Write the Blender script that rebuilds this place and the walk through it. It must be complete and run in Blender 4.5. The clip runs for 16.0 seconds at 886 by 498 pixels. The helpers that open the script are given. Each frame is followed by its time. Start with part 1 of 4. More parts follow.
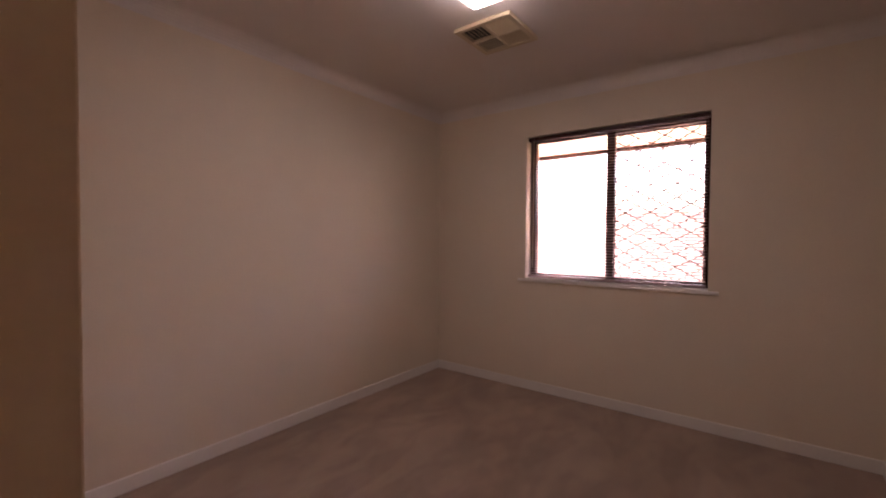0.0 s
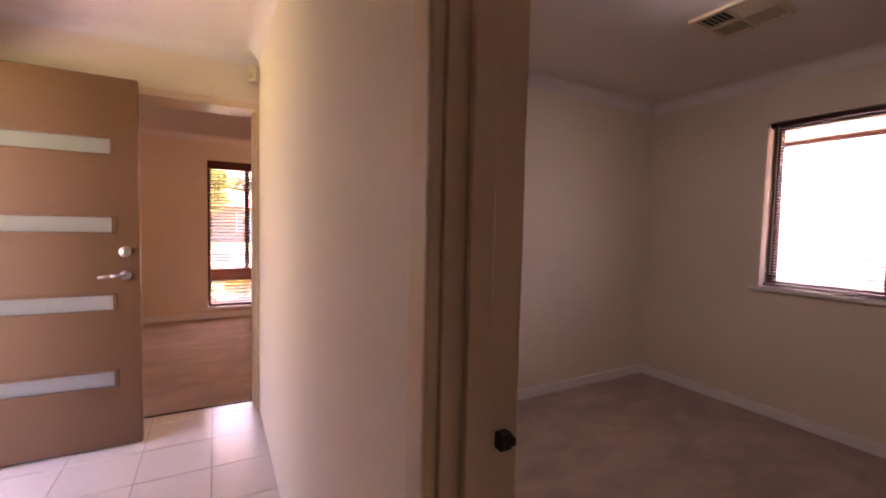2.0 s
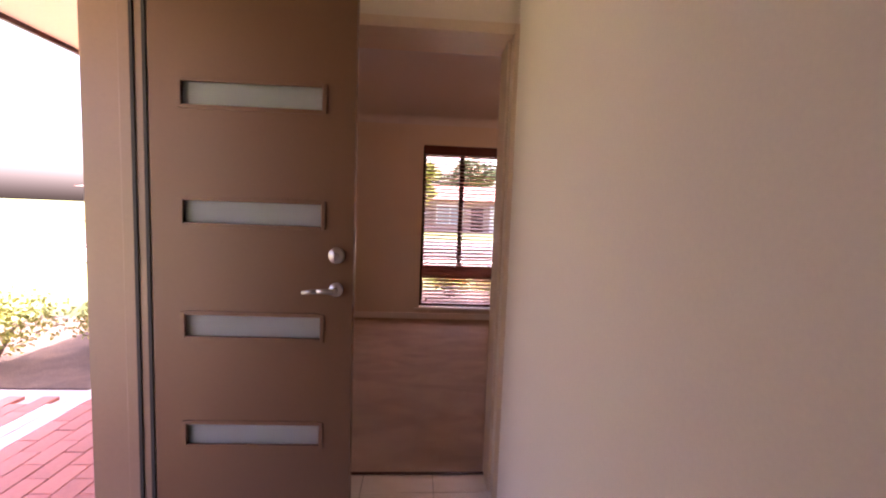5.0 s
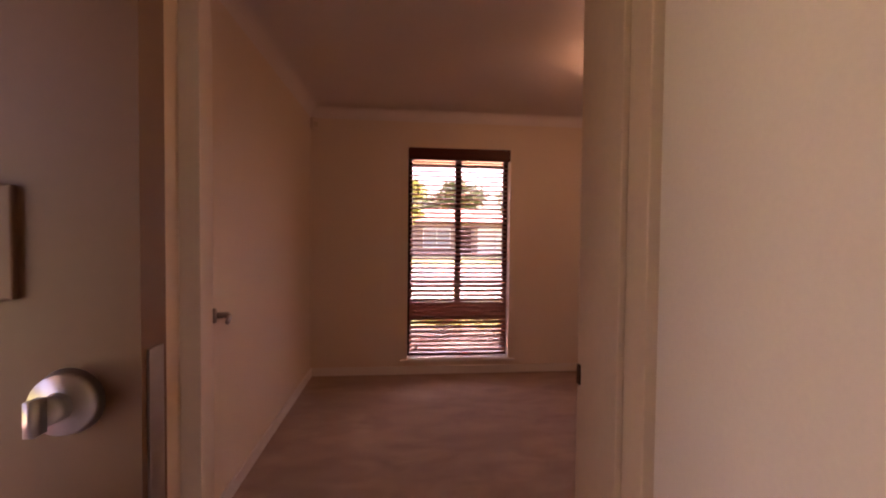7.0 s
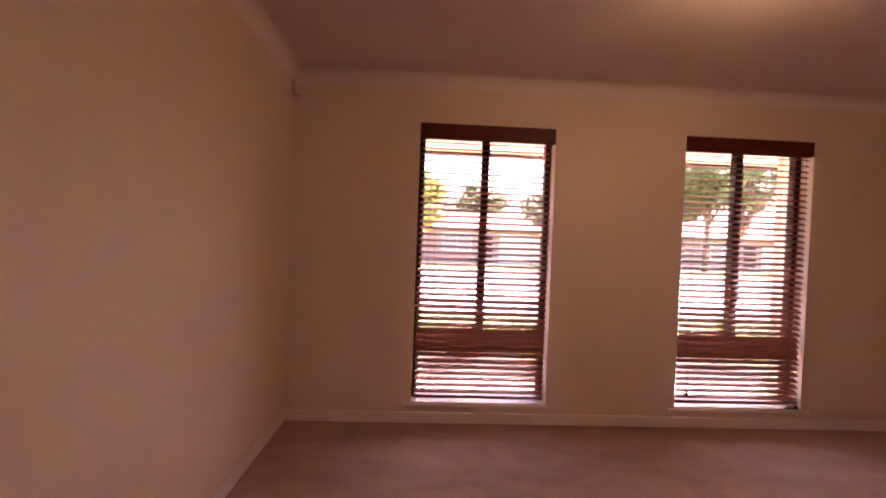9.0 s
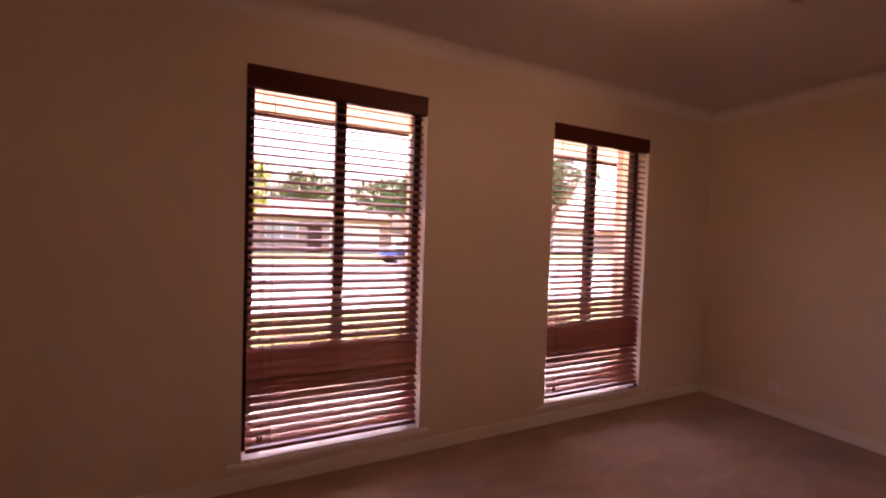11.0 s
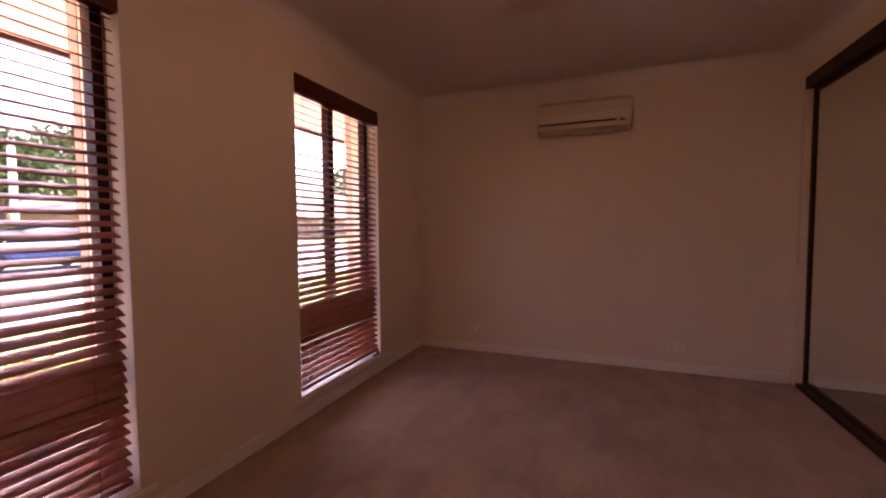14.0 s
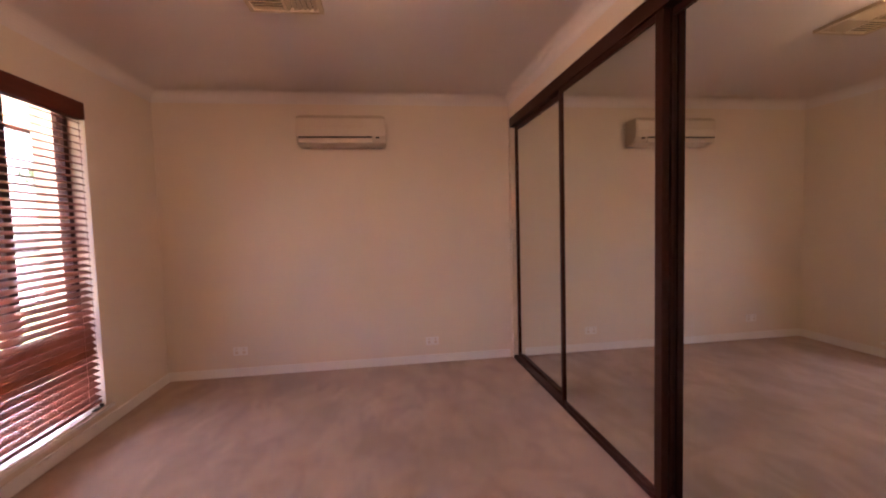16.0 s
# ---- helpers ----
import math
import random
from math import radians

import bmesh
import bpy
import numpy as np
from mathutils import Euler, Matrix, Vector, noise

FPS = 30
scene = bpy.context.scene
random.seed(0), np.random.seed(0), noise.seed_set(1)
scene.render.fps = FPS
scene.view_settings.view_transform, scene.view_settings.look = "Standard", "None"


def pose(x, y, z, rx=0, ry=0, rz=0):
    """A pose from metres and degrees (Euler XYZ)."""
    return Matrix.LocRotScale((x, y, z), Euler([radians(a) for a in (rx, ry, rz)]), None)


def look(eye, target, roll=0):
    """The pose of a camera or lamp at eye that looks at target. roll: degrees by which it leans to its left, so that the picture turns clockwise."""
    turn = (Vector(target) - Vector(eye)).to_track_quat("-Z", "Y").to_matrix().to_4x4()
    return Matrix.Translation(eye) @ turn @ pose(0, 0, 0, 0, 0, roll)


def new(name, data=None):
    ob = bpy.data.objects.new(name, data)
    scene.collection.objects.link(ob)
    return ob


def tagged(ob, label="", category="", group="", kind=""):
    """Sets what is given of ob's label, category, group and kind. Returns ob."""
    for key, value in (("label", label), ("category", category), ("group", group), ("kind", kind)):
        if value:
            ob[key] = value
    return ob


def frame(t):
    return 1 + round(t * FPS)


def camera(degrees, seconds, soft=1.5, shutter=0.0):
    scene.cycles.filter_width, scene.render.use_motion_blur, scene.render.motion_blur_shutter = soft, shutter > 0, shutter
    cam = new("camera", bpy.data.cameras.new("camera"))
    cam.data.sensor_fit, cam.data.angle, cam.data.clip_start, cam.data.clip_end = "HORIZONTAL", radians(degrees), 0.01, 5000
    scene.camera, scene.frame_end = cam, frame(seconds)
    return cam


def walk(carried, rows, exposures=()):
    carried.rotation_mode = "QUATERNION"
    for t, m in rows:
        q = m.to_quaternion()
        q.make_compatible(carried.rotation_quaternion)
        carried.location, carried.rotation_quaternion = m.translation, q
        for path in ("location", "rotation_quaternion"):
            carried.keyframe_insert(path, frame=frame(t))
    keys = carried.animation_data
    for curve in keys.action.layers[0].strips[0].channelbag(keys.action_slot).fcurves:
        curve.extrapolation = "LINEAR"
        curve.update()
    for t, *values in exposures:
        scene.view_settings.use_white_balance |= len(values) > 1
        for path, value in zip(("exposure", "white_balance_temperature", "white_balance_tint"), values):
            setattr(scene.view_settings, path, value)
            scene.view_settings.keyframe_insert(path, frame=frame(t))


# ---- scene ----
cam = camera(93.8, 16.0, soft=2.1)
PATH = [
    (0, (-0.238, -0.264, 1.237), (-1.44, 1.333, 1.185), 0.4),
    (0.5, (-0.199, -0.331, 1.284), (-1.492, 1.193, 1.214), 0.1),
    (1, (-0.166, -0.419, 1.281), (-1.579, 0.993, 1.178), 0.9),
    (1.5, (-0.178, -0.481, 1.289), (-1.739, 0.763, 1.165), 1.2),
    (2, (-0.25, -0.541, 1.29), (-2, 0.422, 1.182), 1.3),
    (2.5, (-0.37, -0.612, 1.291), (-2.239, 0.093, 1.189), 1.2),
    (3, (-0.542, -0.689, 1.288), (-2.452, -0.106, 1.179), 0.2),
    (3.5, (-0.746, -0.728, 1.281), (-2.7, -0.33, 1.138), 1.1),
    (6, (-2.155, -0.651, 1.281), (-4.148, -0.565, 1.132), 1.6),
    (6.5, (-2.456, -0.671, 1.261), (-4.45, -0.541, 1.181), 0.9),
    (7, (-2.699, -0.67, 1.266), (-4.689, -0.479, 1.21), 0.6),
    (7.5, (-2.945, -0.69, 1.271), (-4.942, -0.604, 1.211), 0.9),
    (8, (-3.19, -0.631, 1.265), (-5.189, -0.587, 1.213), 1.7),
    (10.5, (-4.149, -0.562, 1.276), (-6.048, 0.016, 1.248), 2.5),
    (11, (-4.283, -0.647, 1.284), (-6.078, 0.233, 1.222), 1.8),
    (11.5, (-4.414, -0.708, 1.225), (-6.127, 0.329, 1.163), 1.3),
    (12, (-4.542, -0.702, 1.22), (-6.17, 0.459, 1.148), 1.3),
    (12.5, (-4.731, -0.699, 1.222), (-6.193, 0.664, 1.191), 1.2),
    (13, (-4.734, -0.685, 1.194), (-6.024, 0.835, 1.113), 2.3),
    (13.5, (-4.788, -0.702, 1.19), (-5.829, 0.998, 1.107), 0.6),
    (14, (-4.803, -0.72, 1.174), (-5.532, 1.136, 1.067), -0.4),
    (14.5, (-4.771, -0.716, 1.21), (-5.228, 1.229, 1.115), -0.1),
    (15, (-4.724, -0.712, 1.234), (-4.838, 1.281, 1.149), 0.1),
    (15.5, (-4.69, -0.709, 1.257), (-4.52, 1.279, 1.135), 0.3),
    (16, (-4.658, -0.723, 1.262), (-4.387, 1.251, 1.143), -1.6),
]
EXPOSURES = [(0, 4.4, 7300, 46), (1, 4.4, 7200, 48), (2, 4.3, 7000, 50), (3, 4.1, 6700, 49), (3.5, 4.05, 6700, 49), (6, 2.95, 6500, 57), (6.5, 3.0, 7100, 61),
    (7.2, 3.25, 7500, 60), (8, 3.8, 7000, 52), (10.5, 3.3, 6900, 57), (11.5, 2.95, 6900, 59), (12.5, 2.65, 6800, 59), (13, 2.65, 6800, 59), (14, 3.0, 6600, 55),
    (14.5, 3.6, 5900, 43), (15, 4.0, 5800, 38), (16, 4.5, 5800, 36)]
walk(cam, [(t, look(eye, target, roll)) for t, eye, target, roll in PATH], EXPOSURES)

# ---- world and sun ----
world = bpy.data.worlds.new("sky")
scene.world = world
world.use_nodes = True
wn = world.node_tree
sky = wn.nodes.new("ShaderNodeTexSky")
sky.sky_type, sky.sun_disc = "NISHITA", False
sky.sun_elevation, sky.sun_rotation, sky.dust_density = radians(62), radians(315), 7.0
wn.links.new(sky.outputs[0], wn.nodes["Background"].inputs[0])
wn.nodes["Background"].inputs[1].default_value = 0.15
sun = new("sun", bpy.data.lights.new("sun", "SUN"))
sun.data.energy, sun.data.angle, sun.data.color = 4.5, radians(0.6), (1.0, 0.94, 0.86)
sun.matrix_world = look((0, 0, 20), (0.332, -0.332, 20 - 0.883))


# ---- materials ----
def shade(name, base, rough=0.6, metal=0.0, grain=60.0, stain=1.5, vary=0.08, bump=0.1, depth=0.002, spec=0.5, coat=0.0, stretch=(1, 1, 1), each=0.0):
    """A painted or natural surface with variation at two scales, fine relief and uneven gloss."""
    m = bpy.data.materials.new(name)
    m.use_nodes = True
    n, l = m.node_tree.nodes, m.node_tree.links
    b = n["Principled BSDF"]
    at = n.new("ShaderNodeTexCoord")
    mp = n.new("ShaderNodeMapping")
    mp.inputs["Scale"].default_value = stretch
    l.new(at.outputs["Object"], mp.inputs[0])
    fine, wide = n.new("ShaderNodeTexNoise"), n.new("ShaderNodeTexNoise")
    for t, s, d in ((fine, grain, 5), (wide, stain, 4)):
        t.inputs["Scale"].default_value, t.inputs["Detail"].default_value = s, d
        l.new(mp.outputs[0], t.inputs["Vector"])
    mix = n.new("ShaderNodeMath")
    mix.operation = "ADD"
    l.new(fine.outputs[0], mix.inputs[0])
    l.new(wide.outputs[0], mix.inputs[1])
    last = mix
    if each:
        info = n.new("ShaderNodeObjectInfo")
        add = n.new("ShaderNodeMath")
        add.operation = "MULTIPLY_ADD"
        add.inputs[1].default_value = each
        l.new(info.outputs["Random"], add.inputs[0])
        l.new(mix.outputs[0], add.inputs[2])
        last = add
    ramp = n.new("ShaderNodeMapRange")
    ramp.inputs["From Min"].default_value, ramp.inputs["From Max"].default_value = 0.6, 1.4 + each
    ramp.inputs["To Min"].default_value, ramp.inputs["To Max"].default_value = 1 - vary, 1 + vary
    l.new(last.outputs[0], ramp.inputs["Value"])
    tint = n.new("ShaderNodeVectorMath")
    tint.operation = "SCALE"
    tint.inputs[0].default_value = base
    l.new(ramp.outputs[0], tint.inputs["Scale"])
    l.new(tint.outputs[0], b.inputs["Base Color"])
    gloss = n.new("ShaderNodeMapRange")
    gloss.inputs["To Min"].default_value, gloss.inputs["To Max"].default_value = max(rough - 0.08, 0.02), min(rough + 0.08, 1)
    l.new(wide.outputs[0], gloss.inputs["Value"])
    l.new(gloss.outputs[0], b.inputs["Roughness"])
    b.inputs["Metallic"].default_value, b.inputs["Specular IOR Level"].default_value = metal, spec
    b.inputs["Coat Weight"].default_value = coat
    if bump:
        bp = n.new("ShaderNodeBump")
        bp.inputs["Strength"].default_value, bp.inputs["Distance"].default_value = bump, depth
        l.new(fine.outputs[0], bp.inputs["Height"])
        l.new(bp.outputs[0], b.inputs["Normal"])
    return m


def carpet_shade():
    """Cut-pile carpet: speckled tufts, and broad brushed strokes that a vacuum cleaner left."""
    m = shade("carpet", (0.43, 0.305, 0.235), 0.95, 0, 420, 0.9, 0.22, 0.9, 0.006, 0.1)
    n, l = m.node_tree.nodes, m.node_tree.links
    b = n["Principled BSDF"]
    at = n.new("ShaderNodeTexCoord")
    mp = n.new("ShaderNodeMapping")
    mp.inputs["Rotation"].default_value, mp.inputs["Scale"].default_value = (0, 0, 0.65), (1.5, 0.9, 1)
    l.new(at.outputs["Object"], mp.inputs[0])
    strokes = n.new("ShaderNodeTexNoise")
    strokes.inputs["Scale"].default_value, strokes.inputs["Detail"].default_value, strokes.inputs["Distortion"].default_value = 2.8, 3, 0.6
    l.new(mp.outputs[0], strokes.inputs["Vector"])
    rng = n.new("ShaderNodeMapRange")
    rng.inputs["From Min"].default_value, rng.inputs["From Max"].default_value = 0.42, 0.6
    rng.inputs["To Min"].default_value, rng.inputs["To Max"].default_value = 0.89, 1.06
    l.new(strokes.outputs[0], rng.inputs["Value"])
    sweep = n.new("ShaderNodeMapping")
    sweep.inputs["Rotation"].default_value, sweep.inputs["Scale"].default_value = (0, 0, -0.5), (2.3, 1.0, 1)
    l.new(at.outputs["Object"], sweep.inputs[0])
    lanes = n.new("ShaderNodeTexNoise")
    lanes.inputs["Scale"].default_value, lanes.inputs["Detail"].default_value, lanes.inputs["Distortion"].default_value = 2.2, 2.0, 1.1
    l.new(sweep.outputs[0], lanes.inputs["Vector"])
    band = n.new("ShaderNodeMapRange")
    band.inputs["From Min"].default_value, band.inputs["From Max"].default_value = 0.44, 0.54
    band.inputs["To Min"].default_value, band.inputs["To Max"].default_value = 0.91, 1.04
    l.new(lanes.outputs[0], band.inputs["Value"])
    both = n.new("ShaderNodeMath")
    both.operation = "MULTIPLY"
    l.new(rng.outputs[0], both.inputs[0])
    l.new(band.outputs[0], both.inputs[1])
    was = b.inputs["Base Color"].links[0].from_socket
    tint = n.new("ShaderNodeVectorMath")
    tint.operation = "SCALE"
    l.new(was, tint.inputs[0])
    l.new(both.outputs[0], tint.inputs["Scale"])
    l.new(tint.outputs[0], b.inputs["Base Color"])
    b.inputs["Sheen Weight"].default_value, b.inputs["Sheen Roughness"].default_value = 0.4, 0.5
    b.inputs["Sheen Tint"].default_value = (1.0, 0.86, 0.76, 1)
    return m


def glow(name, color, strength):
    m = bpy.data.materials.new(name)
    m.use_nodes = True
    b = m.node_tree.nodes["Principled BSDF"]
    b.inputs["Base Color"].default_value = (0.9, 0.9, 0.9, 1)
    b.inputs["Emission Color"].default_value = (*color, 1)
    b.inputs["Emission Strength"].default_value = strength
    return m


def glass(name, rough=0.0, color=(0.96, 0.98, 0.97)):
    m = bpy.data.materials.new(name)
    m.use_nodes = True
    b = m.node_tree.nodes["Principled BSDF"]
    b.inputs["Base Color"].default_value = (*color, 1)
    b.inputs["Transmission Weight"].default_value, b.inputs["Roughness"].default_value, b.inputs["IOR"].default_value = 1.0, rough, 1.45
    return m


def mirror(name):
    m = bpy.data.materials.new(name)
    m.use_nodes = True
    b = m.node_tree.nodes["Principled BSDF"]
    b.inputs["Base Color"].default_value = (0.80, 0.83, 0.79, 1)
    b.inputs["Metallic"].default_value, b.inputs["Roughness"].default_value = 1.0, 0.01
    return m


WALL = shade("cream_wall_paint", (0.76, 0.65, 0.525), 0.55, 0, 140, 1.2, 0.035, 0.12, 0.001)
CEIL = shade("ceiling_paint", (0.76, 0.70, 0.66), 0.8, 0, 120, 1.0, 0.03, 0.1, 0.001)
TRIM = shade("white_gloss_trim", (0.82, 0.77, 0.72), 0.35, 0, 80, 2.0, 0.04, 0.05, 0.001)
FRAME = shade("cream_steel_frame", (0.70, 0.53, 0.36), 0.35, 0, 50, 2.0, 0.05, 0.06, 0.001)
DOOR = shade("taupe_door_paint", (0.15, 0.07, 0.031), 0.5, 0, 70, 1.6, 0.05, 0.08, 0.001)
DOORFRAME = shade("taupe_frame_paint", (0.24, 0.15, 0.095), 0.4, 0, 60, 1.6, 0.06, 0.08, 0.001)
WHITEDOOR = shade("cream_door_paint", (0.76, 0.66, 0.55), 0.4, 0, 60, 1.5, 0.03, 0.05, 0.001)
CARPET = carpet_shade()
TILE = shade("ceramic_tile", (0.74, 0.67, 0.59), 0.22, 0, 25, 3.0, 0.06, 0.04, 0.001, each=0.5)
GROUT = shade("tile_grout", (0.42, 0.37, 0.32), 0.9, 0, 200, 4, 0.12, 0.4, 0.001)
BLIND = shade("red_timber_slat", (0.235, 0.07, 0.036), 0.42, 0, 18, 3, 0.28, 0.06, 0.001, coat=0.0, stretch=(12, 0.7, 12), each=0.5)
BROWN = shade("brown_aluminium", (0.046, 0.014, 0.009), 0.42, 0.0, 60, 3, 0.12, 0.05, 0.001, 0.18)
BROWNBLIND = shade("mauve_metal_slat", (0.30, 0.21, 0.20), 0.4, 0, 60, 3, 0.08, 0.0)
STEEL = shade("satin_steel", (0.44, 0.41, 0.38), 0.36, 1.0, 60, 8, 0.1, 0.05, 0.0005)
BLACK = shade("black_gap", (0.015, 0.013, 0.012), 0.7, 0, 60, 8, 0.2, 0.0)
PLASTIC = shade("white_plastic", (0.69, 0.575, 0.45), 0.4, 0, 60, 4, 0.03, 0.0)
BEIGE = shade("beige_plastic", (0.60, 0.49, 0.33), 0.5, 0, 60, 4, 0.06, 0.0)
CORD = shade("red_cord", (0.17, 0.06, 0.035), 0.8, 0, 300, 8, 0.2, 0.2)
GLASS = glass("clear_glass")
FROST = glass("frosted_glass", 0.6, (0.66, 0.69, 0.66))
FROST.node_tree.nodes["Principled BSDF"].inputs["Transmission Weight"].default_value = 0.7
BRONZE = shade("dark_bronze", (0.10, 0.065, 0.045), 0.35, 0.8, 60, 8, 0.15, 0.0)
MIRROR = mirror("mirror_silver")
LAMP_COLD = glow("cool_lamp_glass", (0.92, 1.0, 0.97), 0.85)
LAMP_WARM = glow("warm_lamp_glass", (1.0, 0.62, 0.30), 6.0)
RENDER = shade("pink_render", (0.58, 0.40, 0.31), 0.85, 0, 90, 1.5, 0.1, 0.4, 0.003)
SOFFIT = shade("peach_soffit", (0.74, 0.50, 0.39), 0.7, 0, 60, 1.0, 0.05, 0.1, 0.001)
PAVER = shade("red_brick_paver", (0.44, 0.18, 0.14), 0.85, 0, 60, 4, 0.2, 0.5, 0.003, each=0.8)
PALE = shade("pale_paver", (0.66, 0.57, 0.50), 0.85, 0, 60, 4, 0.15, 0.5, 0.003, each=0.6)
MULCH = shade("bark_mulch", (0.10, 0.065, 0.045), 0.95, 0, 60, 6, 0.5, 1.0, 0.02)
GRASS = shade("lawn", (0.15, 0.19, 0.05), 0.95, 0, 40, 0.5, 0.4, 1.0, 0.02)
ROAD = shade("asphalt", (0.13, 0.12, 0.12), 0.9, 0, 50, 0.4, 0.2, 0.5, 0.005)
CONCRETE = shade("concrete", (0.42, 0.39, 0.36), 0.9, 0, 40, 0.8, 0.12, 0.4, 0.004)
BRICKWALL = shade("pale_brickwork", (0.32, 0.21, 0.17), 0.9, 0, 30, 1, 0.15, 0.4, 0.004)
ROOF = shade("red_roof_tile", (0.28, 0.11, 0.085), 0.85, 0, 20, 1, 0.25, 0.6, 0.01)
BARK = shade("bark", (0.17, 0.105, 0.075), 0.95, 0, 25, 3, 0.3, 1.0, 0.02, stretch=(1, 1, 0.3))
LEAF = shade("leaf_green", (0.075, 0.12, 0.03), 0.55, 0, 6, 1.2, 0.45, 0.0)
LEAFY = shade("leaf_yellow_green", (0.23, 0.25, 0.035), 0.55, 0, 8, 2.0, 0.4, 0.0)
PETAL = shade("red_petal", (0.45, 0.05, 0.05), 0.6, 0, 8, 2.0, 0.3, 0.0)
CARPAINT = shade("blue_car_paint", (0.04, 0.09, 0.25), 0.25, 0.3, 60, 2, 0.05, 0.0, coat=1.0)
TYRE = shade("tyre_rubber", (0.02, 0.02, 0.02), 0.85, 0, 60, 6, 0.2, 0.2)
GREYGLASS = shade("grey_window", (0.30, 0.30, 0.32), 0.1, 0, 10, 2, 0.1, 0.0)
VALANCE = shade("dark_timber_valance", (0.10, 0.023, 0.012), 0.45, 0, 18, 3, 0.25, 0.05, 0.001, 0.2, stretch=(12, 0.7, 12))
FENCE = shade("pinkish_fence", (0.46, 0.36, 0.34), 0.7, 0, 40, 1.0, 0.08, 0.1)


# ---- building helpers ----
def solid(bm, x0, y0, z0, x1, y1, z1, bevel=0.0):
    """Adds a box between two corners to bm, its edges bevelled."""
    vs = [bm.verts.new((x, y, z)) for x in (x0, x1) for y in (y0, y1) for z in (z0, z1)]
    fs = [bm.faces.new([vs[i] for i in q]) for q in ((0, 1, 3, 2), (4, 6, 7, 5), (0, 4, 5, 1), (2, 3, 7, 6), (0, 2, 6, 4), (1, 5, 7, 3))]
    if bevel:
        bmesh.ops.bevel(bm, geom=list({e for f in fs for e in f.edges}), offset=bevel, segments=2, profile=0.6, affect="EDGES")


def boxes(*items, bevel=0.0):
    bm = bmesh.new()
    for it in items:
        solid(bm, *it, bevel=bevel)
    return bm


def tube(bm, p, q, r0, r1=None, sides=10):
    """Adds a round bar from p to q to bm."""
    p, q = Vector(p), Vector(q)
    m = Matrix.Translation((p + q) / 2) @ (q - p).to_track_quat("Z", "Y").to_matrix().to_4x4()
    bmesh.ops.create_cone(bm, cap_ends=True, segments=sides, radius1=r0, radius2=r0 if r1 is None else r1, depth=(q - p).length, matrix=m)


def mesh_of(name, bm, material, smooth=False):
    bmesh.ops.recalc_face_normals(bm, faces=bm.faces)
    me = bpy.data.meshes.new(name)
    bm.to_mesh(me)
    bm.free()
    me.materials.append(material)
    if smooth:
        for f in me.polygons:
            f.use_smooth = True
    return me


def part(name, bm, material, parent=None, label="", smooth=False):
    ob = new(name, mesh_of(name, bm, material, smooth))
    ob.parent = parent
    return tagged(ob, label)


def structure(name, bm, material, label, category):
    return tagged(part(name, bm, material), label, category, kind="structure")


def thing(name, label, category, at=(0, 0, 0), turn=0, group=""):
    ob = tagged(new(name), label, category, group)
    ob.matrix_basis = pose(*at, 0, 0, turn)
    return ob


def pieces(name, me, spots, parent):
    """Alike pieces on one mesh, each an object of its own under its parent."""
    for m in spots:
        ob = new(name, me)
        ob.parent = parent
        ob.matrix_basis = m


# ---- plan (metres) ----
H = 2.40
HALL_N, HALL_S, ENTRY_S = -0.28, -1.32, -1.64
CROSS_E, CROSS_W = -3.31, -3.53
BED_W, BED_E, BED_N, BED_S = -2.645, 0.34, 2.875, -0.178
MAS_W, MAS_S, MAS_N, ROBE = -6.51, -1.495, 3.0, -3.515
D1_W, D1_E, DH = -0.70, 0.12, 2.03
D2_S, D2_N = -1.10, -0.30
W1, W2, WZ = (-0.628, 0.322), (1.262, 2.212), (0.137, 2.085)
BW, BZ = (-1.75, -0.475), (0.91, 2.065)
EAST = 2.2

# ---- floors, walls, ceilings ----
structure("floor_bedroom", boxes((BED_W, -0.20, -0.1, BED_E, BED_N, 0)), CARPET, "taupe brown cut-pile carpet with vacuum marks", "carpet")
structure("floor_main_bedroom", boxes((MAS_W, MAS_S, -0.1, -3.485, MAS_N, 0), (-3.485, -0.20, -0.1, ROBE + 0.6, MAS_N, 0)), CARPET, "taupe brown carpet with brushed vacuum marks", "carpet")
structure("wall_west", boxes((-6.76, MAS_S - 0.2, -0.15, MAS_W, W1[0], 2.6), (-6.76, W1[1], -0.15, MAS_W, W2[0], 2.6), (-6.76, W2[1], -0.15, MAS_W, MAS_N + 0.2, 2.6),
    (-6.76, W1[0], -0.15, MAS_W, W1[1], WZ[0]), (-6.76, W2[0], -0.15, MAS_W, W2[1], WZ[0]), (-6.76, W1[0], WZ[1], MAS_W, W1[1], 2.6), (-6.76, W2[0], WZ[1], MAS_W, W2[1], 2.6)),
    WALL, "cream painted wall with two tall windows", "wall")
structure("wall_main_south", boxes((MAS_W, MAS_S - 0.25, -0.15, CROSS_E, MAS_S, 2.6)), WALL, "cream painted plain wall", "wall")
structure("wall_main_north", boxes((MAS_W, MAS_N, -0.15, BED_W - 0.1, MAS_N + 0.25, 2.6)), WALL, "cream painted wall under an air conditioner", "wall")
structure("wall_cross", boxes((CROSS_W, MAS_S, 0, CROSS_E, D2_S - 0.04, H), (CROSS_W, D2_S - 0.04, DH + 0.04, CROSS_E, D2_N + 0.04, H), (CROSS_W, D2_N + 0.04, 0, CROSS_E, -0.19, H),
    (ROBE, -0.189, 0, -3.45, -0.14, H), (ROBE, -0.14, 2.2, -3.45, MAS_N, H), (ROBE, 2.955, 0, -3.45, MAS_N, 2.2)), WALL, "cream wall with the main bedroom doorway", "wall")
